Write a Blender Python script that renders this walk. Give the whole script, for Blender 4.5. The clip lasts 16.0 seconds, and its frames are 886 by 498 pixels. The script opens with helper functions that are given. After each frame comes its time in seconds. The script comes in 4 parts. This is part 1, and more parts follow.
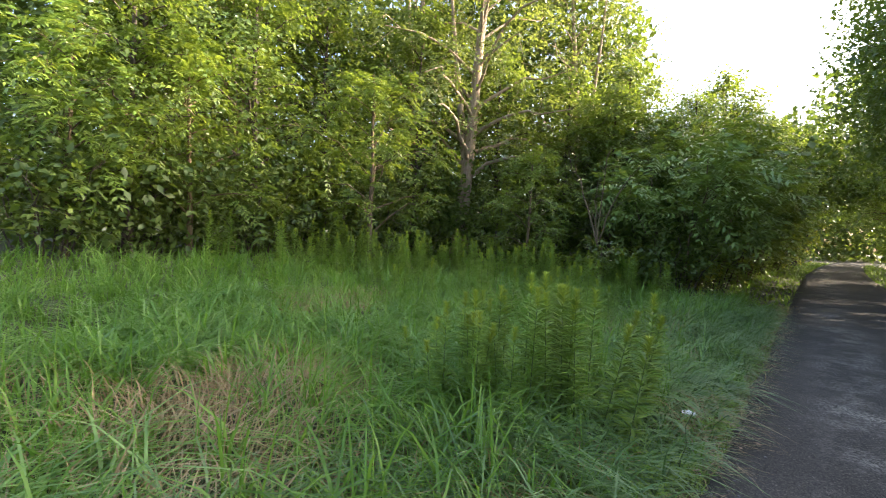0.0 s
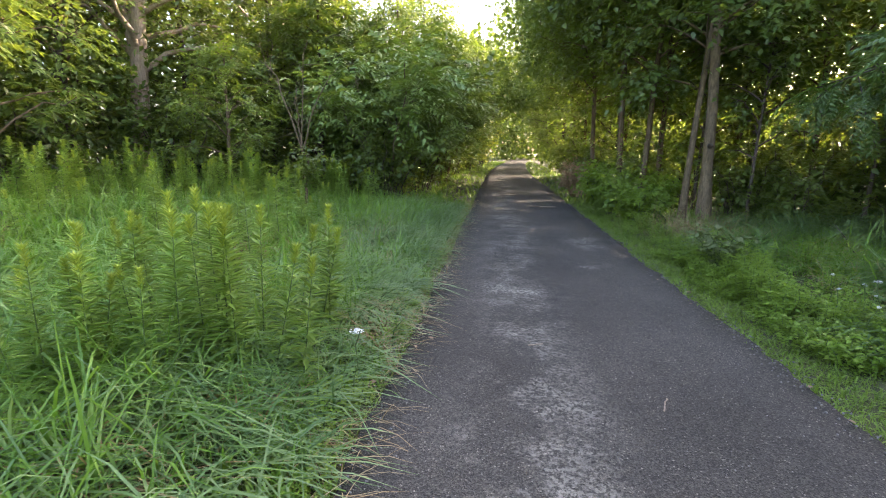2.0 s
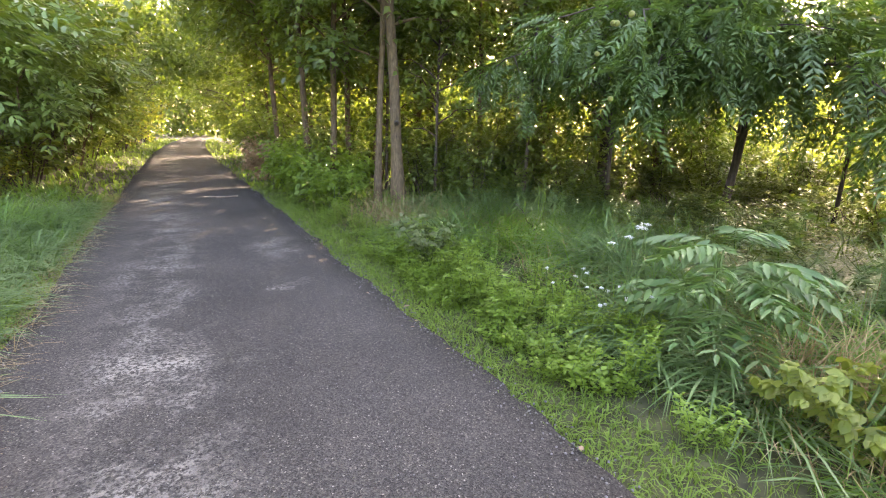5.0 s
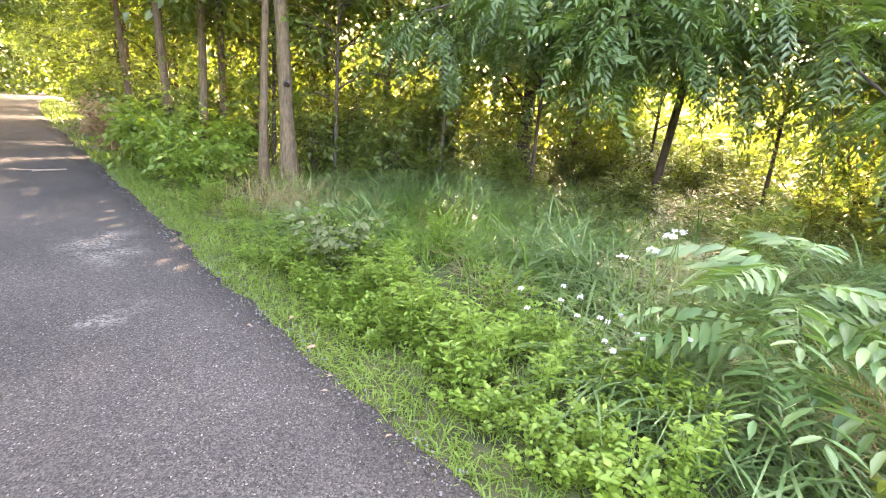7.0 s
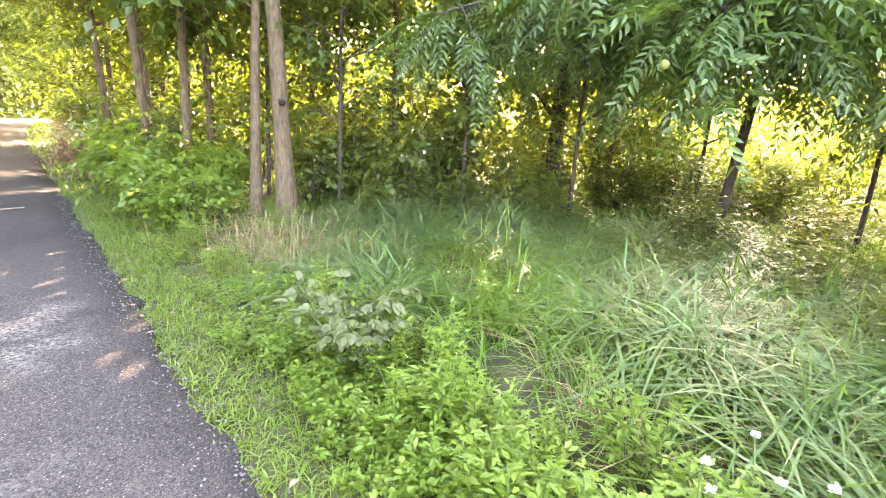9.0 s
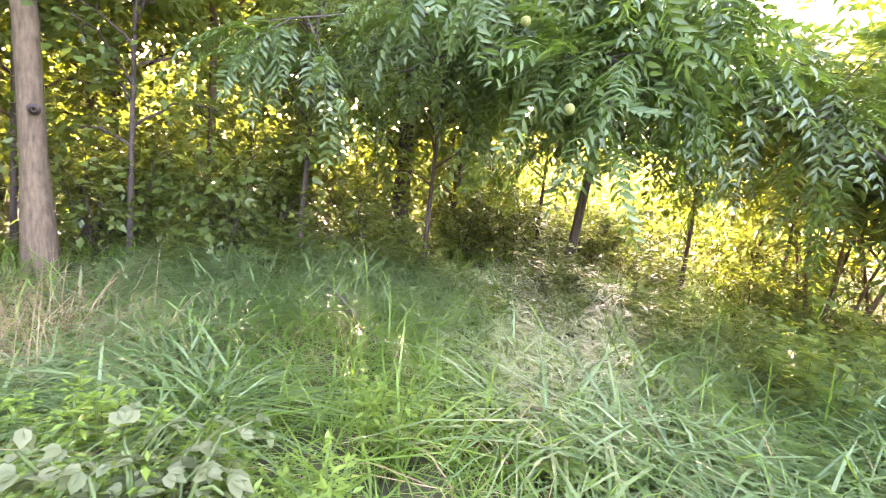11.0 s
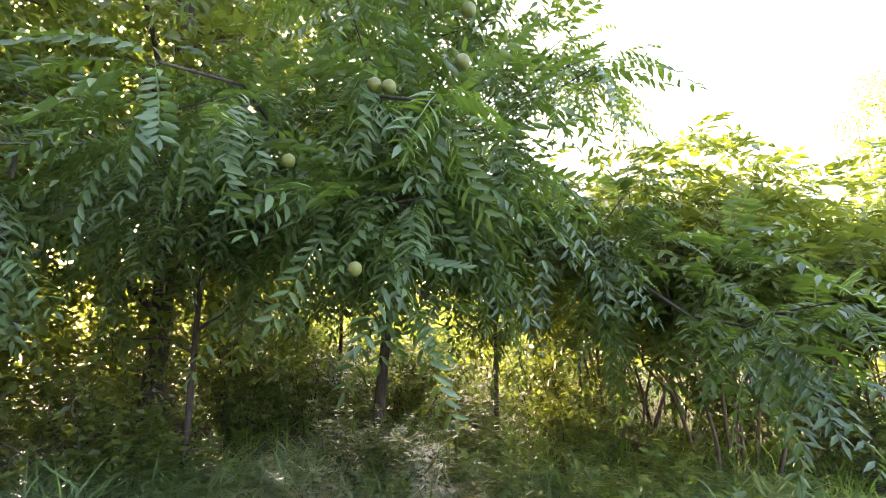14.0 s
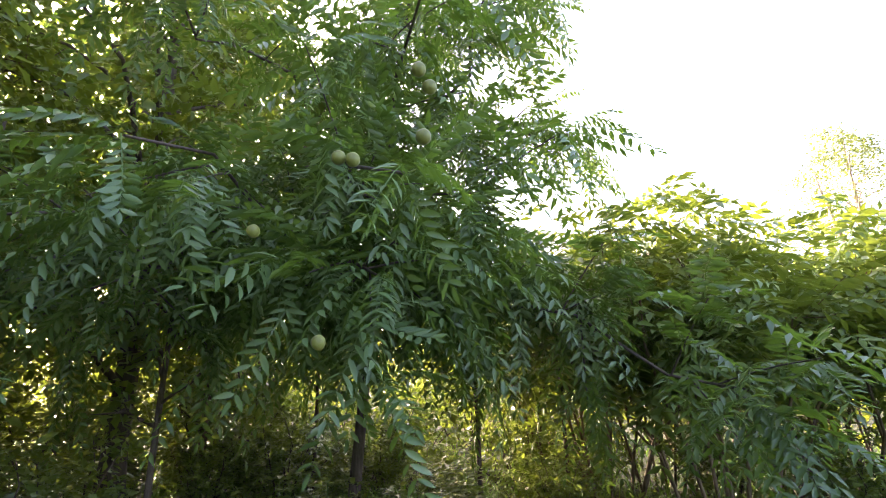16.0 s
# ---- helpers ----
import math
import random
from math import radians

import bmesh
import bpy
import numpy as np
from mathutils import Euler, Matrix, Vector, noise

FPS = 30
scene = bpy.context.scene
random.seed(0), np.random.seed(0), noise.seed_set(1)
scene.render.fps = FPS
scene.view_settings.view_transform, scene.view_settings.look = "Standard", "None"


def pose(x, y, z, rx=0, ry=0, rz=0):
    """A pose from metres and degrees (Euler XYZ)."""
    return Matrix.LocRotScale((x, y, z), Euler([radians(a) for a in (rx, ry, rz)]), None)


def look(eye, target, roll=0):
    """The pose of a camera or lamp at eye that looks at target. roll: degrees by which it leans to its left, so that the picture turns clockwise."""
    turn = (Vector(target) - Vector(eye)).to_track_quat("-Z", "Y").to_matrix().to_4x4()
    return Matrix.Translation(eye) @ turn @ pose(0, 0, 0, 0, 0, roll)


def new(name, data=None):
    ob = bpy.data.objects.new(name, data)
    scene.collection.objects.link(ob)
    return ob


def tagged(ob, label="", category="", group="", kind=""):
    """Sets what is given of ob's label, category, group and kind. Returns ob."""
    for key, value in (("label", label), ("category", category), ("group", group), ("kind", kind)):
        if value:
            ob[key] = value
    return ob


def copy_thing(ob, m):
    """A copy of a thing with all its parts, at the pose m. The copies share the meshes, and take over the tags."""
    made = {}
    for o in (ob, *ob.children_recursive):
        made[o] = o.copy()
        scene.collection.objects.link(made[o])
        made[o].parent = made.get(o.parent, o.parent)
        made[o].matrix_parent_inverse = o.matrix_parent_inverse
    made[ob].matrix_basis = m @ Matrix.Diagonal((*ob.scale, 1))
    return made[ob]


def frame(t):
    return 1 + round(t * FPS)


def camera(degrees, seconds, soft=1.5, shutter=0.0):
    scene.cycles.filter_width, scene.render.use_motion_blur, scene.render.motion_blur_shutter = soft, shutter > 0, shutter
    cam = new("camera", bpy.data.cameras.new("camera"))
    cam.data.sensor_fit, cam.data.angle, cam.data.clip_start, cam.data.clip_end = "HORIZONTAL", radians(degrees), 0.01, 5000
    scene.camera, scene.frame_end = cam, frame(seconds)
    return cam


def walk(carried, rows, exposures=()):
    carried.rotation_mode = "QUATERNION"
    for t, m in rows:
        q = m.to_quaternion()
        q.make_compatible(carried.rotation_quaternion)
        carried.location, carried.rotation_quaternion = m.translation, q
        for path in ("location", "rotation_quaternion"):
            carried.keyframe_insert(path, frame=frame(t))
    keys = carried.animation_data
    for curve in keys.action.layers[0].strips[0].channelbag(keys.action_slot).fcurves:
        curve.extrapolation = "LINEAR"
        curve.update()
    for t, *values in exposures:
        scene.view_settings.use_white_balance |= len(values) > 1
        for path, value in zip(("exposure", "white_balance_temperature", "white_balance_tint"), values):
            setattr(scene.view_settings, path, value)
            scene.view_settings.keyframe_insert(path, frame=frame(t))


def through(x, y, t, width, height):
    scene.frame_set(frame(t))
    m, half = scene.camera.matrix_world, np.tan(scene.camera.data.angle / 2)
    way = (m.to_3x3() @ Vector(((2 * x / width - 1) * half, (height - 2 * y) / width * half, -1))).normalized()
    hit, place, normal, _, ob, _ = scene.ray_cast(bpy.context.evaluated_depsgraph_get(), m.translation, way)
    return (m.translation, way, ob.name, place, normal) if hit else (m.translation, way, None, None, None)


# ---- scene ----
cam = camera(86.4, 16.0, soft=1.0, shutter=0.08)
walk(cam, [
    (0, look((0.420, -0.340, 1.458), (-0.819, 1.228, 1.385), 2.60)),
    (0.5, look((0.512, -0.207, 1.466), (-0.430, 1.549, 1.285), 0.90)),
    (1, look((0.632, -0.025, 1.465), (-0.166, 1.789, 1.192), 1.01)),
    (1.5, look((0.672, 0.122, 1.451), (0.053, 1.989, 1.089), 0.82)),
    (2, look((0.617, 0.380, 1.444), (0.402, 2.325, 1.029), 1.17)),
    (2.5, look((0.595, 0.630, 1.424), (0.656, 2.568, 0.936), 1.03)),
    (3, look((0.681, 0.924, 1.466), (0.814, 2.872, 1.035), 1.39)),
    (3.5, look((0.756, 1.164, 1.452), (1.031, 3.099, 1.031), 1.76)),
    (4, look((0.800, 1.483, 1.461), (1.342, 3.357, 1.022), 2.10)),
    (4.5, look((0.921, 1.736, 1.436), (1.739, 3.500, 0.967), 1.87)),
    (5, look((1.091, 1.992, 1.446), (2.043, 3.685, 0.969), 1.66)),
    (5.2, look((1.147, 2.077, 1.428), (2.155, 3.733, 0.934), 1.69)),
    (7.5, look((1.703, 3.507, 1.309), (3.032, 4.904, 0.778), 4.81)),
    (8.1, look((1.891, 3.846, 1.333), (3.201, 5.267, 0.817), 3.16)),
    (10.3, look((2.355, 4.868, 1.390), (3.761, 6.234, 0.990), 6.25)),
    (10.5, look((2.423, 4.938, 1.388), (3.885, 6.249, 1.009), 6.38)),
    (11, look((2.570, 5.112, 1.393), (4.345, 5.989, 1.108), 6.60)),
    (11.5, look((2.747, 5.130, 1.417), (4.679, 5.589, 1.178), 5.33)),
    (12, look((2.973, 5.085, 1.429), (4.945, 5.374, 1.261), 4.38)),
    (12.5, look((3.116, 5.088, 1.436), (5.100, 5.275, 1.268), 3.76)),
    (13, look((3.167, 5.186, 1.500), (5.166, 5.233, 1.507), 3.58)),
    (13.5, look((3.266, 5.236, 1.600), (5.255, 5.312, 1.791), 1.34)),
    (14, look((3.315, 5.263, 1.638), (5.286, 5.397, 1.947), 0.87)),
    (14.5, look((3.332, 5.262, 1.660), (5.285, 5.416, 2.061), 0.97)),
    (15, look((3.337, 5.254, 1.673), (5.281, 5.399, 2.121), 0.48)),
    (15.5, look((3.338, 5.207, 1.698), (5.273, 5.295, 2.196), -0.64)),
    (16, look((3.331, 5.195, 1.706), (5.259, 5.256, 2.237), -0.76)),
], exposures=[(0.0, 2.5, 6450, 16), (1.5, 3.1, 6600, 19), (2.5, 3.55, 7000, 23), (3.5, 3.9, 7300, 26), (5.0, 4.1, 7500, 29), (8.0, 5.35, 7900, 31), (10.5, 5.5, 7500, 41), (11.0, 5.45, 7350, 45), (11.5, 4.8, 7400, 45), (12.0, 4.42, 7450, 44), (12.5, 4.35, 7400, 42), (13.5, 4.15, 7050, 38), (14.5, 3.9, 6850, 34), (16.0, 3.5, 6700, 32)])

# ---------------------------------------------------------------- light
SUN_AZ, SUN_EL = radians(46.8), radians(22.0)
world = bpy.data.worlds.new("sky")
scene.world = world
world.use_nodes = True
wn = world.node_tree
sky = wn.nodes.new("ShaderNodeTexSky")
sky.sky_type = "NISHITA"
sky.sun_disc = False
sky.sun_elevation, sky.sun_rotation = SUN_EL, SUN_AZ
sky.air_density, sky.dust_density = 1.0, 5.0
wn.nodes["Background"].inputs["Strength"].default_value = 0.15
wn.links.new(sky.outputs[0], wn.nodes["Background"].inputs["Color"])
sun_data = bpy.data.lights.new("sun", "SUN")
sun_data.energy, sun_data.angle, sun_data.color = 3.8, radians(0.53), (1.0, 0.88, 0.68)
sun = new("sun", sun_data)
sun_dir = Vector((math.sin(SUN_AZ) * math.cos(SUN_EL), math.cos(SUN_AZ) * math.cos(SUN_EL), math.sin(SUN_EL)))
sun.matrix_world = look(sun_dir * 60, (0, 0, 0))

rng = np.random.default_rng(7)


# ---------------------------------------------------------------- materials
def base_material(name):
    m = bpy.data.materials.new(name)
    m.use_nodes = True
    return m, m.node_tree.nodes, m.node_tree.links, m.node_tree.nodes["Principled BSDF"]


def ramp(nodes, stops):
    r = nodes.new("ShaderNodeValToRGB")
    el = r.color_ramp.elements
    while len(el) < len(stops):
        el.new(0.5)
    for e, (p, c) in zip(el, stops):
        e.position, e.color = p, (*c, 1)
    return r


def noise_tex(nodes, links, scale, detail=4.0, rough=0.6, coord="Object"):
    tc = nodes.new("ShaderNodeTexCoord")
    n = nodes.new("ShaderNodeTexNoise")
    n.inputs["Scale"].default_value, n.inputs["Detail"].default_value = scale, detail
    n.inputs["Roughness"].default_value = rough
    links.new(tc.outputs[coord], n.inputs["Vector"])
    return n


def leaf_material(name, dark, mid, light, through_col, through=0.35, gloss=0.45, spread=0.25):
    """Leaf or blade: colour varies by piece and by patch, lets light through."""
    m, nodes, links, p = base_material(name)
    geo = nodes.new("ShaderNodeNewGeometry")
    nz = noise_tex(nodes, links, 0.9, 3.0)
    mix = nodes.new("ShaderNodeMath")
    mix.operation = "MULTIPLY_ADD"
    links.new(geo.outputs["Random Per Island"], mix.inputs[0])
    mix.inputs[1].default_value = 0.7
    sub = nodes.new("ShaderNodeMath")
    sub.operation = "MULTIPLY_ADD"
    links.new(nz.outputs["Fac"], sub.inputs[0])
    sub.inputs[1].default_value, sub.inputs[2].default_value = 1.2, -0.45
    links.new(sub.outputs[0], mix.inputs[2])
    r = ramp(nodes, [(0.0, dark), (0.45, mid), (1.0, light)])
    links.new(mix.outputs[0], r.inputs[0])
    info = nodes.new("ShaderNodeObjectInfo")
    hs = nodes.new("ShaderNodeHueSaturation")
    mr = nodes.new("ShaderNodeMapRange")
    mr.inputs["To Min"].default_value, mr.inputs["To Max"].default_value = 1 - spread, 1 + spread
    links.new(info.outputs["Random"], mr.inputs["Value"])
    links.new(mr.outputs[0], hs.inputs["Value"])
    links.new(r.outputs[0], hs.inputs["Color"])
    links.new(hs.outputs[0], p.inputs["Base Color"])
    p.inputs["Roughness"].default_value = gloss
    p.inputs["Specular IOR Level"].default_value = 0.4
    t = nodes.new("ShaderNodeBsdfTranslucent")
    t.inputs["Color"].default_value = (*through_col, 1)
    ms = nodes.new("ShaderNodeMixShader")
    ms.inputs[0].default_value = through
    links.new(p.outputs[0], ms.inputs[1])
    links.new(t.outputs[0], ms.inputs[2])
    links.new(ms.outputs[0], nodes["Material Output"].inputs["Surface"])
    return m


def bark_material(name, dark, light, scale=9.0):
    m, nodes, links, p = base_material(name)
    n1 = noise_tex(nodes, links, scale, 6.0, 0.7)
    mp = nodes.new("ShaderNodeMapping")
    mp.inputs["Scale"].default_value = (1.0, 1.0, 0.18)
    tc = nodes.new("ShaderNodeTexCoord")
    links.new(tc.outputs["Object"], mp.inputs["Vector"])
    v = nodes.new("ShaderNodeTexNoise")
    v.inputs["Scale"].default_value, v.inputs["Detail"].default_value = 38.0, 4.0
    links.new(mp.outputs[0], v.inputs["Vector"])
    add = nodes.new("ShaderNodeMath")
    add.operation = "MULTIPLY_ADD"
    links.new(v.outputs["Fac"], add.inputs[0])
    add.inputs[1].default_value = 0.7
    hm = nodes.new("ShaderNodeMath")
    hm.operation = "MULTIPLY"
    links.new(n1.outputs["Fac"], hm.inputs[0])
    hm.inputs[1].default_value = 0.45
    links.new(hm.outputs[0], add.inputs[2])
    r = ramp(nodes, [(0.35, dark), (0.75, light)])
    links.new(add.outputs[0], r.inputs[0])
    links.new(r.outputs[0], p.inputs["Base Color"])
    p.inputs["Roughness"].default_value = 0.9
    b = nodes.new("ShaderNodeBump")
    b.inputs["Strength"].default_value, b.inputs["Distance"].default_value = 0.7, 0.02
    links.new(add.outputs[0], b.inputs["Height"])
    links.new(b.outputs[0], p.inputs["Normal"])
    return m


def plain_material(name, col, rough=0.7, vary=0.3, scale=30.0):
    m, nodes, links, p = base_material(name)
    n = noise_tex(nodes, links, scale, 4.0)
    r = ramp(nodes, [(0.3, tuple(c * (1 - vary) for c in col)), (0.7, tuple(min(1, c * (1 + vary)) for c in col))])
    links.new(n.outputs["Fac"], r.inputs[0])
    links.new(r.outputs[0], p.inputs["Base Color"])
    p.inputs["Roughness"].default_value = rough
    return m


def asphalt_material():
    m, nodes, links, p = base_material("worn_asphalt")
    tc = nodes.new("ShaderNodeTexCoord")
    vor = nodes.new("ShaderNodeTexVoronoi")
    vor.inputs["Scale"].default_value = 150.0
    links.new(tc.outputs["Object"], vor.inputs["Vector"])
    stones = ramp(nodes, [(0.0, (0.024, 0.022, 0.021)), (0.48, (0.066, 0.06, 0.056)), (0.87, (0.12, 0.11, 0.1)), (1.0, (0.36, 0.33, 0.3))])
    links.new(vor.outputs["Color"], stones.inputs[0])
    # dust worn into the left wheel track, in patches
    sep = nodes.new("ShaderNodeSeparateXYZ")
    links.new(tc.outputs["Object"], sep.inputs[0])
    track = nodes.new("ShaderNodeMapRange")
    track.interpolation_type = "SMOOTHSTEP"
    dx = nodes.new("ShaderNodeMath")
    dx.operation = "SUBTRACT"
    links.new(sep.outputs["X"], dx.inputs[0])
    dx.inputs[1].default_value = 0.85
    ab = nodes.new("ShaderNodeMath")
    ab.operation = "ABSOLUTE"
    links.new(dx.outputs[0], ab.inputs[0])
    links.new(ab.outputs[0], track.inputs["Value"])
    track.inputs["From Min"].default_value, track.inputs["From Max"].default_value = 0.05, 0.6
    track.inputs["To Min"].default_value, track.inputs["To Max"].default_value = 1.0, 0.0
    wear_and_flecks = track.outputs[0]
    # pale spots: dappled sunlight painted into the asphalt, partly over worn dust
    for cx, cy, w, l in ((2.05, 8.0, 0.38, 0.75), (1.3, 7.2, 0.45, 0.35), (1.75, 6.4, 0.4, 0.25), (1.0, 5.0, 0.5, 0.4)):
        far = nodes.new("ShaderNodeMapping")
        far.vector_type = "TEXTURE"
        far.inputs["Location"].default_value, far.inputs["Scale"].default_value = (cx, cy, 0), (w, l, 1)
        links.new(tc.outputs["Object"], far.inputs["Vector"])
        ln = nodes.new("ShaderNodeVectorMath")
        ln.operation = "LENGTH"
        links.new(far.outputs[0], ln.inputs[0])
        spot = nodes.new("ShaderNodeMapRange")
        spot.interpolation_type = "SMOOTHSTEP"
        links.new(ln.outputs["Value"], spot.inputs["Value"])
        spot.inputs["From Min"].default_value, spot.inputs["From Max"].default_value = 0.3, 1.2
        spot.inputs["To Min"].default_value, spot.inputs["To Max"].default_value = 1.0, 0.0
        top = nodes.new("ShaderNodeMath")
        top.operation = "MAXIMUM"
        links.new(wear_and_flecks, top.inputs[0])
        links.new(spot.outputs[0], top.inputs[1])
        wear_and_flecks = top.outputs[0]
    big = noise_tex(nodes, links, 1.1, 8.0, 0.72)
    bigr = ramp(nodes, [(0.46, (0, 0, 0)), (0.62, (1, 1, 1))])
    links.new(big.outputs["Fac"], bigr.inputs[0])
    fine = noise_tex(nodes, links, 42.0, 6.0, 0.75)
    finer = ramp(nodes, [(0.46, (0, 0, 0)), (0.56, (1, 1, 1))])
    links.new(fine.outputs["Fac"], finer.inputs[0])
    mul = nodes.new("ShaderNodeMath")
    mul.operation = "MULTIPLY"
    links.new(wear_and_flecks, mul.inputs[0])
    links.new(bigr.outputs[0], mul.inputs[1])
    mul2 = nodes.new("ShaderNodeMath")
    mul2.operation = "MULTIPLY"
    links.new(mul.outputs[0], mul2.inputs[0])
    links.new(finer.outputs[0], mul2.inputs[1])
    mixd = nodes.new("ShaderNodeMix")
    mixd.data_type = "RGBA"
    links.new(mul2.outputs[0], mixd.inputs["Factor"])
    links.new(stones.outputs[0], mixd.inputs["A"])
    mixd.inputs["B"].default_value = (0.36, 0.335, 0.31, 1)
    wide = noise_tex(nodes, links, 0.6, 5.0)
    wr = ramp(nodes, [(0.3, (0.58, 0.575, 0.515)), (0.7, (1.02, 1.0, 0.89))])
    links.new(wide.outputs["Fac"], wr.inputs[0])
    mm = nodes.new("ShaderNodeMix")
    mm.data_type, mm.blend_type = "RGBA", "MULTIPLY"
    mm.inputs["Factor"].default_value = 1.0
    links.new(mixd.outputs["Result"], mm.inputs["A"])
    links.new(wr.outputs[0], mm.inputs["B"])
    links.new(mm.outputs["Result"], p.inputs["Base Color"])
    p.inputs["Roughness"].default_value = 0.95
    p.inputs["Specular IOR Level"].default_value = 0.25
    b = nodes.new("ShaderNodeBump")
    b.inputs["Strength"].default_value, b.inputs["Distance"].default_value = 0.8, 0.006
    links.new(vor.outputs["Distance"], b.inputs["Height"])
    links.new(b.outputs[0], p.inputs["Normal"])
    return m


MAT = {
    "grass": leaf_material("meadow_grass", (0.04, 0.105, 0.016), (0.11, 0.225, 0.03), (0.24, 0.37, 0.075), (0.25, 0.44, 0.035), 0.36, 0.45),
    "bluegrass": leaf_material("lodged_canary_grass", (0.045, 0.1, 0.03), (0.11, 0.19, 0.062), (0.22, 0.3, 0.12), (0.18, 0.33, 0.05), 0.25, 0.42),
    "straw": leaf_material("dry_straw", (0.19, 0.12, 0.045), (0.32, 0.225, 0.1), (0.5, 0.4, 0.22), (0.3, 0.2, 0.08), 0.2, 0.6),
    "turf": leaf_material("verge_turf", (0.065, 0.125, 0.015), (0.11, 0.185, 0.025), (0.18, 0.26, 0.045), (0.24, 0.36, 0.04), 0.36, 0.5),
    "herb": leaf_material("broad_herb_leaf", (0.08, 0.155, 0.02), (0.14, 0.235, 0.034), (0.22, 0.32, 0.055), (0.3, 0.44, 0.04), 0.42, 0.42),
    "goldenrod": leaf_material("goldenrod_leaf", (0.09, 0.165, 0.028), (0.16, 0.27, 0.045), (0.27, 0.39, 0.085), (0.28, 0.4, 0.04), 0.35, 0.5),
    "tip": leaf_material("goldenrod_tip", (0.19, 0.26, 0.03), (0.27, 0.34, 0.04), (0.36, 0.42, 0.06), (0.36, 0.46, 0.05), 0.35, 0.5),
    "walnut": leaf_material("walnut_leaflet", (0.052, 0.105, 0.038), (0.105, 0.175, 0.072), (0.175, 0.25, 0.12), (0.22, 0.37, 0.03), 0.34, 0.27),
    "sumac": leaf_material("sumac_leaflet", (0.07, 0.13, 0.03), (0.12, 0.195, 0.044), (0.185, 0.26, 0.065), (0.3, 0.38, 0.03), 0.25, 0.4),
    "ash": leaf_material("ash_leaflet", (0.05, 0.1, 0.018), (0.095, 0.16, 0.028), (0.19, 0.26, 0.045), (0.34, 0.43, 0.04), 0.32, 0.4),
    "lodged": leaf_material("green_lodged_grass", (0.04, 0.1, 0.022), (0.115, 0.225, 0.05), (0.26, 0.38, 0.12), (0.24, 0.43, 0.045), 0.35, 0.34),
    "woods": leaf_material("woodland_leaf", (0.035, 0.07, 0.018), (0.074, 0.12, 0.03), (0.135, 0.185, 0.05), (0.29, 0.38, 0.035), 0.38, 0.33),
    # darker copy of the woods leaf, with the shade of the interior painted in
    "shade_dark": leaf_material("shade_dark_leaf", (0.03, 0.056, 0.013), (0.06, 0.1, 0.022), (0.115, 0.16, 0.04), (0.2, 0.28, 0.025), 0.3, 0.5),
    "poplar": leaf_material("poplar_leaf", (0.055, 0.085, 0.022), (0.1, 0.135, 0.04), (0.19, 0.22, 0.085), (0.3, 0.36, 0.05), 0.33, 0.28),
    # sunlight through the leaves is put into this yellow base colour
    "yellow": leaf_material("sun_yellow_leaf", (0.12, 0.17, 0.02), (0.22, 0.26, 0.03), (0.35, 0.36, 0.05), (0.4, 0.42, 0.04), 0.32, 0.5),
    # milder backlit yellow-green, painted in; the grape vine also uses it
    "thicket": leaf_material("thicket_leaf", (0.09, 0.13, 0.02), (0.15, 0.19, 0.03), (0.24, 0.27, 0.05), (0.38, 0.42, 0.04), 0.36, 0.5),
    "pale": leaf_material("downy_vine_leaf", (0.09, 0.12, 0.045), (0.135, 0.165, 0.065), (0.19, 0.21, 0.095), (0.22, 0.34, 0.08), 0.3, 0.6),
    "rust": leaf_material("rusty_shrub_twig", (0.3, 0.2, 0.11), (0.42, 0.29, 0.17), (0.55, 0.4, 0.26), (0.4, 0.25, 0.12), 0.3, 0.7),
    "white": plain_material("white_petal", (0.75, 0.76, 0.7), 0.6, 0.1),
    "gold": plain_material("yellow_petal", (0.75, 0.55, 0.02), 0.6, 0.15),
    "stem": plain_material("green_stem", (0.09, 0.14, 0.035), 0.6),
    "nut": plain_material("green_walnut_husk", (0.17, 0.185, 0.04), 0.55, 0.35, 25.0),
    "bark": bark_material("brown_bark", (0.05, 0.033, 0.018), (0.185, 0.132, 0.075)),
    "darkbark": bark_material("dark_bark", (0.03, 0.022, 0.017), (0.11, 0.085, 0.065)),
    "palebark": bark_material("pale_poplar_bark", (0.14, 0.1, 0.07), (0.36, 0.28, 0.2), 6.0),
    "asphalt": asphalt_material(),
    "soil": plain_material("leaf_litter_soil", (0.06, 0.062, 0.022), 0.95, 0.55, 5.0),
    "gravel": plain_material("edge_crumbs", (0.16, 0.15, 0.14), 0.9, 0.5, 60.0),
    "deadleaf": plain_material("dead_leaf", (0.26, 0.17, 0.1), 0.8, 0.3, 40.0),
}


# ---------------------------------------------------------------- mesh tools
def fast_mesh(name, V, F, mat, smooth=False):
    V = np.asarray(V, np.float32).reshape(-1, 3)
    F = np.asarray(F, np.int32)
    me = bpy.data.meshes.new(name)
    k = F.shape[1]
    me.vertices.add(len(V))
    me.vertices.foreach_set("co", V.ravel())
    me.loops.add(F.size)
    me.loops.foreach_set("vertex_index", F.ravel())
    me.polygons.add(len(F))
    me.polygons.foreach_set("loop_start", np.arange(0, F.size, k, dtype=np.int32))
    me.polygons.foreach_set("loop_total", np.full(len(F), k, np.int32))
    if smooth:
        me.polygons.foreach_set("use_smooth", np.ones(len(F), bool))
    me.update(calc_edges=True)
    me.materials.append(MAT[mat])
    return me


def child(name, me, parent, label=""):
    ob = new(name, me)
    ob.parent = parent
    return tagged(ob, label)


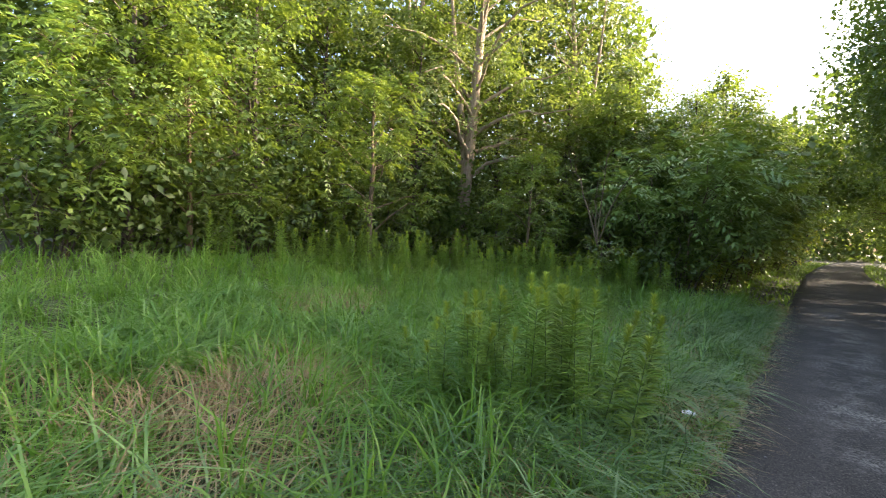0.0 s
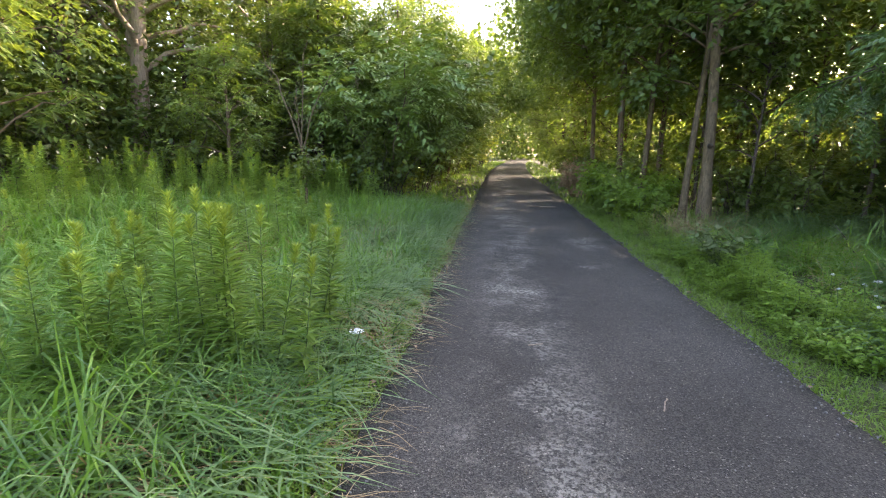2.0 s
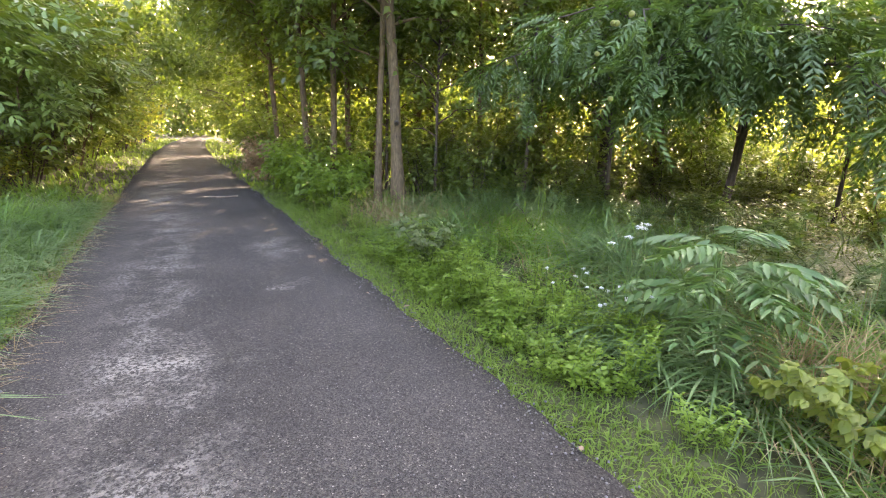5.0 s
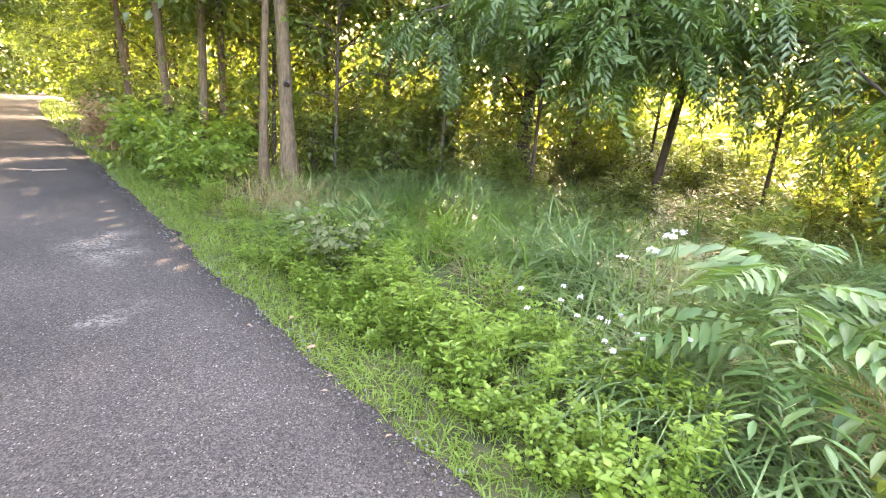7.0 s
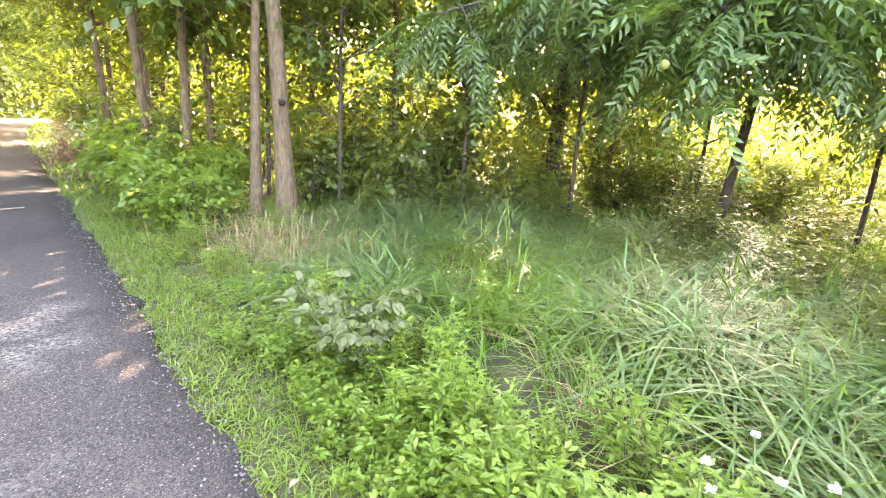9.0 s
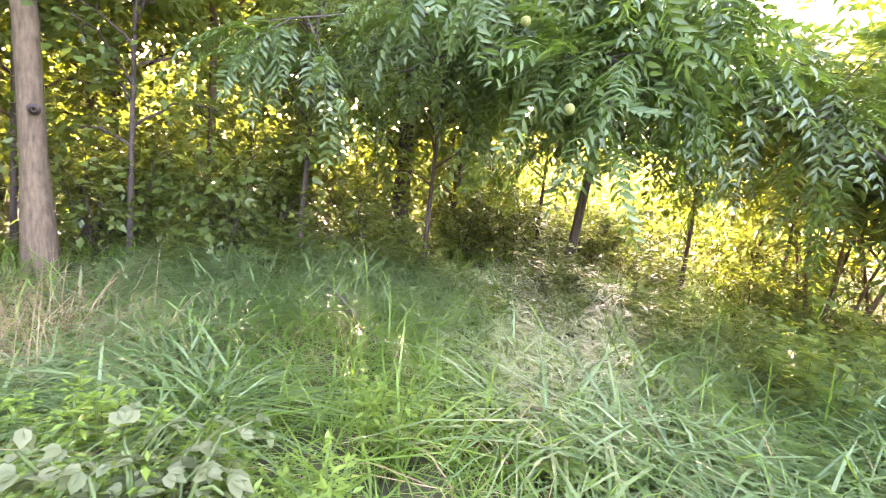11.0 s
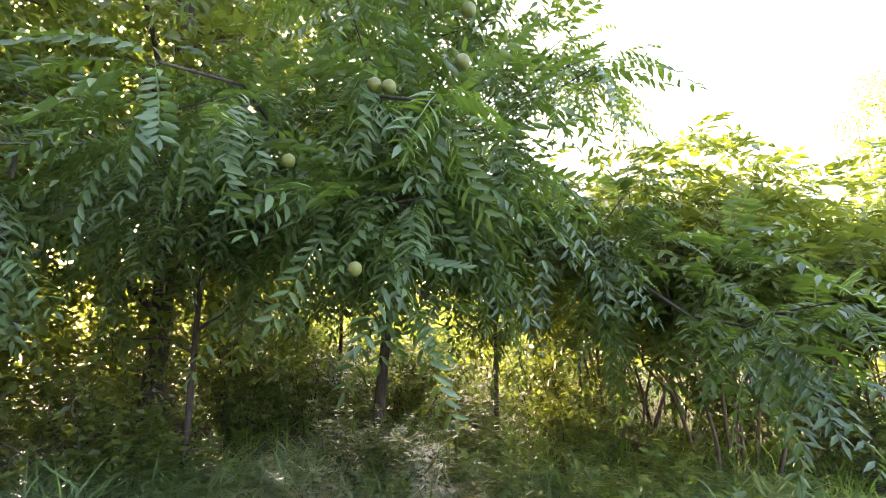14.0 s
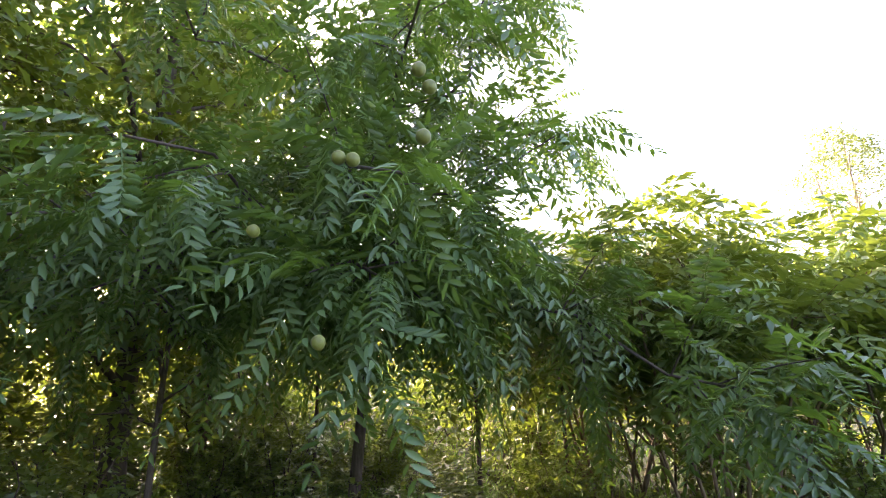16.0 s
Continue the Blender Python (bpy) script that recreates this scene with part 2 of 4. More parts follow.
def join(parts):
    V, F, n = [], [], 0
    for v, f in parts:
        V.append(v)
        F.append(f + n)
        n += len(v)
    return np.concatenate(V), np.concatenate(F)


def unit(a):
    return a / (np.linalg.norm(a, axis=-1, keepdims=True) + 1e-9)


def tube(path, radii, sides=8):
    """Tapered tube of triangles along a line of points."""
    path, radii = np.asarray(path, float), np.asarray(radii, float)
    n = len(path)
    t = unit(np.gradient(path, axis=0))
    ref = np.array([0.31, 0.93, 0.2])
    a = unit(np.cross(t, ref))
    b = np.cross(t, a)
    ang = np.linspace(0, 2 * np.pi, sides, endpoint=False)
    V = path[:, None] + radii[:, None, None] * (np.cos(ang)[None, :, None] * a[:, None] + np.sin(ang)[None, :, None] * b[:, None])
    i, j = np.meshgrid(np.arange(n - 1), np.arange(sides), indexing="ij")
    p0, p1 = i * sides + j, i * sides + (j + 1) % sides
    q0, q1 = p0 + sides, p1 + sides
    F = np.concatenate([np.stack([p0, p1, q1], -1).reshape(-1, 3), np.stack([p0, q1, q0], -1).reshape(-1, 3)])
    return V.reshape(-1, 3), F


def leaf_geo(P, D, N, L, Wd, fine=False):
    """Folded leaves: base P, direction D, normal N, length L, width Wd (arrays)."""
    D = unit(D)
    S = unit(np.cross(D, N))
    N = np.cross(S, D)
    L, Wd = np.asarray(L)[:, None], np.asarray(Wd)[:, None]
    if not fine:
        V = np.stack([P, P + D * L * 0.42 + S * Wd / 2 + N * Wd * 0.15, P + D * L - N * L * 0.1, P + D * L * 0.42 - S * Wd / 2 + N * Wd * 0.15], 1)
        f = np.array([[0, 1, 2], [0, 2, 3]])
        k = 4
    else:
        V = np.stack([P, P + D * L * 0.22 + S * Wd * 0.42 + N * Wd * 0.14, P + D * L * 0.6 + S * Wd * 0.46 + N * Wd * 0.1, P + D * L - N * L * 0.12,
                      P + D * L * 0.6 - S * Wd * 0.46 + N * Wd * 0.1, P + D * L * 0.22 - S * Wd * 0.42 + N * Wd * 0.14, P + D * L * 0.45 - N * Wd * 0.06], 1)
        f = np.array([[0, 1, 6], [1, 2, 6], [2, 3, 6], [3, 4, 6], [4, 5, 6], [5, 0, 6]])
        k = 7
    F = (np.arange(len(P)) * k)[:, None, None] + f[None]
    return V.reshape(-1, 3), F.reshape(-1, 3)


def compound_geo(P, D, N, R, r, pairs=6, leaflet=0.09, width=0.36, droop=0.5, fine=False):
    """Feathered leaves: a midrib of length R with pairs of leaflets and one at the end."""
    D = unit(D)
    S = unit(np.cross(D, N))
    N = np.cross(S, D)
    R = np.asarray(R)[:, None]
    out = []
    down = np.array([0, 0, -1.0])
    mid = lambda t: P + D * R * t + down * R * droop * t * t
    for j in range(pairs):
        t = 0.2 + 0.76 * j / max(1, pairs - 1)
        q = mid(t)
        size = leaflet * (0.7 + 0.5 * math.sin(math.pi * (0.15 + 0.75 * j / pairs)))
        for sgn in (-1, 1):
            d = S * sgn * 0.9 + D * 0.45 + down * (0.12 + droop * 0.6) + r.normal(0, 0.12, P.shape)
            l = size * r.uniform(0.85, 1.15, len(P)) * (R[:, 0] / 0.4) ** 0.5
            out.append(leaf_geo(q, d, N + r.normal(0, 0.2, P.shape), l, l * width, fine))
    q = mid(1.0)
    l = np.full(len(P), leaflet)
    out.append(leaf_geo(q, D + down * droop, N, l, l * width, fine))
    w = np.array(S * 0.0025)
    m5 = mid(0.5)
    V = np.stack([P - w, P + w, m5 + w, m5 - w, q], 1)
    f = np.array([[0, 1, 2], [0, 2, 3], [3, 2, 4]])
    F = ((np.arange(len(P)) * 5)[:, None, None] + f[None]).reshape(-1, 3)
    out.append((V.reshape(-1, 3), F))
    return join(out)


def blade_geo(P, H, Wd, bend, az, twist, arch=1.0):
    """Grass blades: four rings from the root to a pointed tip, bending over."""
    out_dir = np.stack([np.cos(az), np.sin(az), np.zeros_like(az)], -1)
    side = np.stack([-np.sin(az + twist), np.cos(az + twist), np.zeros_like(az)], -1)
    rings = []
    for s, w in ((0, 0.8), (0.38, 1.0), (0.74, 0.75)):
        c = P + out_dir * (H * bend * s**2)[:, None] + np.array([0, 0, 1.0]) * (H * (s - 0.62 * np.minimum(bend, 1.3) * s**2.2))[:, None]
        rings += [c - side * (Wd * w / 2)[:, None], c + side * (Wd * w / 2)[:, None]]
    s = 1.0
    tip = P + out_dir * (H * bend)[:, None] + np.array([0, 0, 1.0]) * (H * (1 - 0.62 * np.minimum(bend, 1.3) * arch))[:, None]
    V = np.stack(rings + [tip], 1)
    f = np.array([[0, 1, 3], [0, 3, 2], [2, 3, 5], [2, 5, 4], [4, 5, 6]])
    F = (np.arange(len(P)) * 7)[:, None, None] + f[None]
    return V.reshape(-1, 3), F.reshape(-1, 3)


def ground_z(x, y):
    x, y = np.asarray(x, float), np.asarray(y, float)
    left = np.clip((-x - 0.6) / 9.0, 0, 1)
    right = np.clip((x - 3.2) / 6.0, 0, 1)
    bumps = 0.05 * np.sin(x * 1.7 + 0.4) * np.sin(y * 1.3) + 0.03 * np.sin(x * 3.1 + y * 2.3)
    edge = np.clip(np.maximum(-x - 0.1, x - 2.75 - bend_x(y)) / 0.8, 0, 1)
    return 0.55 * left**1.3 + 0.18 * right + bumps * edge - 0.03 * (1 - edge)


def bend_x(y):
    """How far the path has drifted to one side at y."""
    return np.where(np.asarray(y) > 22, 0.0011 * np.maximum(np.asarray(y, float) - 22, 0) ** 2, 0.0)


def value_noise(x, y, s, seed=0):
    """Smooth random field in 0..1 for patches."""
    v = np.zeros_like(x, float)
    for k in range(4):
        a = 1.3 + k * 1.9 + seed
        v += np.sin((x * math.cos(a) + y * math.sin(a)) * s * (1 + 0.6 * k) + a * 5) / (1 + 0.4 * k)
    return 0.5 + v / 5.0


# ---------------------------------------------------------------- ground and path
def build_ground():
    xs = np.unique(np.concatenate([np.linspace(-14, 16, 121), [-400, -150, -60, -30, -20, 22, 30, 60, 150, 400]]))
    ys = np.unique(np.concatenate([np.linspace(-6, 30, 121), [-400, -150, -60, -25, -12, 36, 45, 60, 90, 150, 400]]))
    X, Y = np.meshgrid(xs, ys, indexing="ij")
    V = np.stack([X, Y, ground_z(X, Y)], -1).reshape(-1, 3)
    n, m = X.shape
    i, j = np.meshgrid(np.arange(n - 1), np.arange(m - 1), indexing="ij")
    a = i * m + j
    F = np.stack([a, a + m, a + m + 1, a + 1], -1).reshape(-1, 4)
    tagged(new("ground", fast_mesh("ground", V, F, "soil", True)), "dark soil and leaf litter under the meadow and woods", "ground", kind="structure")


def build_path():
    ys = np.concatenate([np.arange(-8, 30, 0.12), np.arange(30, 140, 1.0)])
    us = np.linspace(0, 1, 9)
    r = np.random.default_rng(3)
    wl = np.convolve(r.normal(0, 1, len(ys) + 8), np.ones(9) / 9, "valid") * 0.07
    wr = np.convolve(r.normal(0, 1, len(ys) + 8), np.ones(9) / 9, "valid") * 0.1
    wr += r.normal(0, 0.012, len(ys))
    wl += r.normal(0, 0.012, len(ys))
    bx = bend_x(ys)
    x0, x1 = bx + wl, bx + 2.62 + wr
    X = x0[:, None] + (x1 - x0)[:, None] * us[None]
    Y = np.repeat(ys[:, None], len(us), 1)
    Z = 0.012 + 0.02 * (1 - (2 * us - 1) ** 4)[None] + 0 * X
    V = np.stack([X, Y, Z], -1)
    skirtL, skirtR = V[:, :1].copy(), V[:, -1:].copy()
    skirtL[..., 2] -= 0.08
    skirtR[..., 2] -= 0.08
    V = np.concatenate([skirtL, V, skirtR], 1)
    n, m = V.shape[:2]
    i, j = np.meshgrid(np.arange(n - 1), np.arange(m - 1), indexing="ij")
    a = i * m + j
    F = np.stack([a, a + 1, a + m + 1, a + m], -1).reshape(-1, 4)
    tagged(new("path", fast_mesh("path", V.reshape(-1, 3), F, "asphalt", True)), "worn dark grey asphalt footpath with pale dusty patches and painted sun flecks", "path", kind="structure")


build_ground()
build_path()


# ---------------------------------------------------------------- trees
def grow_limb(r, start, end, rad, sag=0.12, n=7):
    """A limb from start to end with a wander, and its radii."""
    start, end = np.asarray(start, float), np.asarray(end, float)
    s = np.linspace(0, 1, n)[:, None]
    L = np.linalg.norm(end - start)
    p = start + (end - start) * s
    p[:, 2] += sag * L * np.sin(np.pi * s[:, 0])
    w = r.normal(0, 0.035 * L, (n, 3))
    w[0] = 0
    p += w * s
    return p, rad * (1 - 0.85 * s[:, 0]) + 0.004


def twigs_of(r, path, rad, count, length, drop=0.0, bare=0.25):
    """Side twigs off a limb: lines of points."""
    out = []
    n = len(path)
    for k in range(count):
        t = r.uniform(bare, 1.0) * (n - 1)
        i = min(int(t), n - 2)
        p = path[i] + (path[i + 1] - path[i]) * (t - i)
        along = unit(path[i + 1] - path[i])
        d = unit(along * 0.6 + r.normal(0, 0.75, 3) + np.array([0, 0, 0.15 - drop]))
        l = length * r.uniform(0.5, 1.2)
        q = p + d[None] * l * np.linspace(0, 1, 4)[:, None]
        q[:, 2] -= drop * l * np.linspace(0, 1, 4) ** 2
        out.append(q)
    return out


def trunk_line(r, base, top, wander=0.04, n=10):
    base, top = np.asarray(base, float), np.asarray(top, float)
    s = np.linspace(0, 1, n)[:, None]
    H = np.linalg.norm(top - base)
    return base + (top - base) * s + np.cumsum(r.normal(0, wander * H / n, (n, 3)), 0) * s * np.array([1, 1, 0.1])


def leaves_on(r, lines, per, size, clump, ratio=0.62, hang=0.3, fine=False):
    """Simple leaves set by turns along small side twigs, in layered sprays."""
    pts = np.concatenate([q[1:] for q in lines])
    dirs = unit(np.concatenate([np.repeat((q[-1] - q[0])[None], len(q) - 1, 0) for q in lines]))
    half = (per + 1) // 2
    pts, dirs = np.repeat(pts, 2, 0), np.repeat(dirs, 2, 0)
    d = dirs * 0.7 + r.normal(0, 0.75, dirs.shape) * np.array([1, 1, 0.5])
    d = unit(d)
    face = unit(np.array([0, 0, 1.0]) + 0.55 * dirs * np.array([1, 1, 0]) + r.normal(0, 0.3, dirs.shape))
    side = unit(np.cross(d, face))
    span = clump * r.uniform(1.2, 2.8, len(pts))[:, None]
    P, D, N = [], [], []
    for k in range(half):
        t = (k + 0.6) / half
        sgn = 1 if k % 2 else -1
        P.append(pts + d * span * t - np.array([0, 0, 0.3]) * span * t * t + r.normal(0, clump * 0.22, pts.shape))
        D.append(d * 0.6 + side * sgn * 0.9 + r.normal(0, 0.3, pts.shape) + np.array([0, 0, -hang]))
        N.append(face + r.normal(0, 0.3, pts.shape))
    P, D, N = np.concatenate(P), np.concatenate(D), np.concatenate(N)
    L = size * r.uniform(0.6, 1.35, len(P))
    return leaf_geo(P, D, N, L, L * ratio, fine)


def feathers_on(r, lines, per, R, leaflet, clump, pairs=6, droop=0.5, width=0.36, fine=False):
    """Feathered leaves on the twigs."""
    pts = np.concatenate([q[1:] for q in lines])
    dirs = np.concatenate([np.repeat((q[-1] - q[0])[None], len(q) - 1, 0) for q in lines])
    P = np.repeat(pts, per, 0) + r.normal(0, clump, (len(pts) * per, 3))
    D = unit(np.repeat(unit(dirs), per, 0) * 0.7 + r.normal(0, 0.6, P.shape) + np.array([0, 0, 0.05]))
    D[:, 2] *= 0.6
    N = r.normal(0, 0.3, P.shape) + np.array([0, 0, 1.0])
    return compound_geo(P, D, N, R * r.uniform(0.7, 1.2, len(P)), r, pairs, leaflet, width, droop, fine)


def make_tree(name, label, seed, height, radius, start, spread, n_limbs, twig_count, per, leaf, mats, feather=False, lean=(0, 0),
              shape=1.0, clump=0.22, fork=False, rise=0.35, group="", droop=0.4):
    """A whole tree at the origin. start: height share where limbs begin; shape: how far the crown narrows to its top."""
    r = np.random.default_rng(seed)
    root = tagged(new(name), label, "tree" if height > 3.6 else "shrub", group)
    line = trunk_line(r, (0, 0, -0.15), (lean[0], lean[1], height * 0.96))
    rad = radius * (1 - np.linspace(0, 1, len(line))) ** 0.8 + 0.012
    rad[0] *= 1.45
    child("trunk", fast_mesh("trunk", *tube(line, rad, 10), mats[0], True), root)
    lines = []
    limbs = []
    if fork:
        arm = trunk_line(r, line[2], line[2] + np.array([-1.3, 0.5, height * 0.6]))
        child("trunk", fast_mesh("trunk", *tube(arm, radius * (0.62 - 0.058 * np.arange(len(arm))), 9), mats[0], True), root)
        lines += twigs_of(r, arm, None, 14, 1.4)
    for k in range(n_limbs):
        s = start + (0.97 - start) * (k + 0.5) / n_limbs
        f = s * (len(line) - 1)
        i = min(int(f), len(line) - 2)
        p = line[i] + (line[i + 1] - line[i]) * (f - i)
        az = k * 2.4 + r.uniform(-0.5, 0.5)
        prof = math.sin(math.pi * min(0.98, 0.18 + 0.8 * (s - start) / (1 - start))) ** 0.7 * (1 - (1 - 1 / (1 + shape)) * (s - start) / (1 - start))
        L = spread * max(0.22, prof) * r.uniform(0.75, 1.15)
        e = p + np.array([math.cos(az) * L, math.sin(az) * L, L * (rise + r.uniform(-0.2, 0.3))])
        path, rr = grow_limb(r, p, e, max(0.012, radius * 0.42 * (1.05 - s)))
        limbs.append(tube(path, rr, 6))
        tw = twigs_of(r, path, rr, twig_count, L * 0.42)
        lines += tw
        for q in tw[::2]:
            limbs.append(tube(q, np.linspace(0.008, 0.003, len(q)), 3))
        lines.append(path[-4:])
    lines.append(line[-3:])
    child("branching", fast_mesh("branching", *join(limbs), mats[0], True), root)
    if feather:
        V, F = feathers_on(r, lines, per, leaf * 4.2, leaf, clump, 5, droop)
    else:
        V, F = leaves_on(r, lines, per, leaf, clump)
    child("crown", fast_mesh("crown", V, F, mats[1]), root)
    return root


def make_shrub(name, label, seed, height, spread, stems, twig_count, per, leaf, mats, feather=False, clump=0.15, group="", droop=0.4, pairs=5, bare=0.25):
    """Many stems from one foot, leafy from near the ground."""
    r = np.random.default_rng(seed)
    root = tagged(new(name), label, "shrub", group)
    lines = []
    for k in range(stems):
        az = k * 2.4 + r.uniform(-0.4, 0.4)
        out = spread * math.sqrt((k + 0.5) / stems) * r.uniform(0.7, 1.1)
        h = height * r.uniform(0.6, 1.0) * (1 - 0.35 * (out / spread) ** 2)
        foot = np.array([math.cos(az), math.sin(az), 0]) * out * 0.25
        path, rr = grow_limb(r, foot + (0, 0, -0.1), np.array([math.cos(az) * out, math.sin(az) * out, h]), 0.009 + 0.0022 * height, 0.08, 8)
        wood = [tube(path, rr, 6)]
        tw = twigs_of(r, path, rr, twig_count, max(0.3, height * 0.2), 0.0, bare)
        for q in tw[::2]:
            wood.append(tube(q, np.linspace(0.006, 0.0025, len(q)), 3))
        child("stem", fast_mesh("stem", *join(wood), mats[0], True), root)
        lines += tw + [path[-3:]]
    if feather:
        V, F = feathers_on(r, lines, per, leaf * 4.2, leaf, clump, pairs, droop)
    else:
        V, F = leaves_on(r, lines, per, leaf, clump)
    child("foliage", fast_mesh("foliage", V, F, mats[1]), root)
    return root


def stand(ob, x, y, turn=0.0, size=1.0, z=None):
    """Pose for a plant rooted in the ground."""
    zz = float(ground_z(x, y)) if z is None else z
    return Matrix.Translation((x, y, zz)) @ Matrix.Rotation(turn, 4, "Z") @ Matrix.Diagonal((size, size, size, 1))


def plant(proto, spots):
    """Put the prototype at the first spot and copies at the others: (x, y, turn, size)."""
    for k, (x, y, turn, size) in enumerate(spots):
        if k == 0:
            proto.matrix_basis = stand(proto, x, y, turn, size)
    for x, y, turn, size in spots[1:]:
        c = copy_thing(proto, stand(proto, x, y, turn, 1.0))
        c.scale = (size, size, size)


# woods beside the meadow
knot = make_tree("woodland_tree", "straight brown-barked tree with a dark knot on its trunk", 11, 11.0, 0.102, 0.3, 2.6, 28, 7, 14, 0.13, ("bark", "woods"), lean=(-0.35, 0.3), clump=0.28, group="woodland trees", rise=0.2)
plant(knot, [(4.80, 10.4, 0.0, 1.0)])
burl = tube(np.array([(0.0, 0, 0), (-0.03, -0.07, 0.0), (-0.045, -0.105, -0.01)]), np.array([0.055, 0.05, 0.022]), 8)
kn = child("knot", fast_mesh("knot", *burl, "darkbark", True), knot, "dark knot on the bark")
kn.location = (-0.07, -0.035, 1.5)
slim = make_tree("woodland_tree", "slender brown-barked woodland tree with high green crown", 17, 10.0, 0.06, 0.28, 2.8, 26, 7, 13, 0.135, ("bark", "woods"), lean=(-0.4, 0.2), clump=0.27, group="woodland trees", rise=0.25)
slim_woods = [(4.5, 10.75, 2.0, 0.95), (4.0, 12.1, 4.0, 1.0), (4.55, 12.6, 1.1, 0.95), (5.9, 14.6, 3.0, 1.05), (4.3, 15.6, 5.2, 1.0), (7.2, 11.2, 0.4, 0.9), (6.2, 12.6, 3.6, 0.9), (9.8, 8.6, 2.9, 0.8), (7.6, 15.5, 0.9, 1.0), (12.0, 12.5, 2.2, 1.0)]  # in the woods
slim_path = [(3.8, 13.2, 0.3, 1.1), (3.75, 16.6, 6.1, 1.1), (4.3, 20.4, 4.4, 1.05), (5.2, 19.0, 2.4, 1.05), (4.6, 23.0, 0.5, 1.1), (5.0, 29.0, 3.3, 1.15)]  # along the far path
plant(slim, slim_woods + slim_path)
bushy = make_tree("woodland_tree", "bushy dark woodland tree with low branches", 12, 7.5, 0.10, 0.14, 2.4, 30, 7, 12, 0.125, ("darkbark", "woods"), clump=0.28, group="woodland trees")
bushy_woods = [(8.8, 9.0, 0.4, 1.25), (11.9, 10.1, 2.1, 1.3), (7.0, 13.4, 3.3, 0.95), (6.4, 18.0, 0.4, 1.1), (9.4, 11.8, 4.1, 0.95)]  # in the woods
bushy_meadow = [(-14.0, 10.5, 0.9, 1.35), (-11.2, 12.6, 3.9, 1.2), (-15.2, 5.0, 5.1, 1.4), (-11.5, 3.5, 0.6, 1.0), (-12.5, 7.0, 2.6, 1.15), (-9.0, 14.6, 1.7, 1.05), (-6.8, 15.6, 5.5, 0.95), (-4.9, 15.0, 4.0, 0.85), (-3.4, 16.4, 1.4, 0.75)]  # by the meadow
bushy_path = [(-3.4, 19.5, 0.2, 0.95), (-2.4, 25.0, 1.9, 1.05), (-1.9, 29.0, 4.0, 1.1), (-1.7, 36.5, 0.5, 1.25), (4.9, 33.5, 1.5, 1.2), (5.4, 39.5, 2.5, 1.3), (-0.9, 47.0, 3.5, 1.5), (6.2, 54.0, 4.5, 1.6), (-2.8, 22.2, 0.9, 1.15), (-5.6, 18.6, 2.9, 1.1), (5.6, 21.4, 1.0, 1.1), (6.3, 26.5, 3.0, 1.2)]  # along the far path
plant(bushy, bushy_woods + bushy_meadow + bushy_path)
tall = make_tree("poplar", "tall poplar with pale forked trunk and glittering leaves", 13, 14.0, 0.24, 0.2, 4.2, 36, 8, 10, 0.15, ("palebark", "poplar"), lean=(0.6, 0.0), clump=0.36, fork=True, group="tall poplars")
plant(tall, [(-9.3, 12.8, 0.4, 1.0), (-13.5, 15.0, 2.2, 1.1), (-16.0, 8.5, 4.0, 1.1), (-8.0, 20.0, 3.1, 1.0), (24.0, -12.5, 5.0, 0.95)])
ash = make_tree("young_ash", "young ash tree with bright sunlit feathered leaves", 14, 5.2, 0.065, 0.16, 2.1, 20, 6, 1, 0.13, ("bark", "ash"), feather=True, clump=0.06, group="young ashes")
plant(ash, [(-8.8, 8.2, 0.3, 1.0), (-11.0, 4.6, 2.0, 1.0), (-11.4, 2.4, 4.1, 0.95), (-6.0, 11.6, 5.2, 0.7)])
sumac = make_shrub("sumac_thicket", "spreading sumac shrub with feathered leaves on bare stems", 15, 3.75, 2.0, 9, 11, 3, 0.125, ("bark", "sumac"), feather=True, clump=0.1, group="sumac thicket", bare=0.5)
plant(sumac, [(8.4, 2.6, 0.2, 0.98), (9.6, 3.5, 3.2, 1.06), (8.9, 0.9, 2.0, 0.96), (10.6, 2.4, 4.0, 1.0), (11.0, -1.0, 1.0, 1.0), (10.2, 0.9, 5.3, 1.0), (12.2, 1.0, 0.5, 1.1), (11.8, 3.4, 2.5, 1.05), (-2.5, 13.4, 0.7, 1.25), (-2.6, 16.8, 3.0, 1.55), (-4.2, 17.2, 2.2, 1.7), (-1.9, 20.4, 5.0, 1.1)])
under = make_shrub("understory_shrub", "leafy green understory shrub at the edge of the woods", 16, 2.3, 1.35, 13, 7, 8, 0.125, ("darkbark", "woods"), clump=0.19, group="understory shrubs")
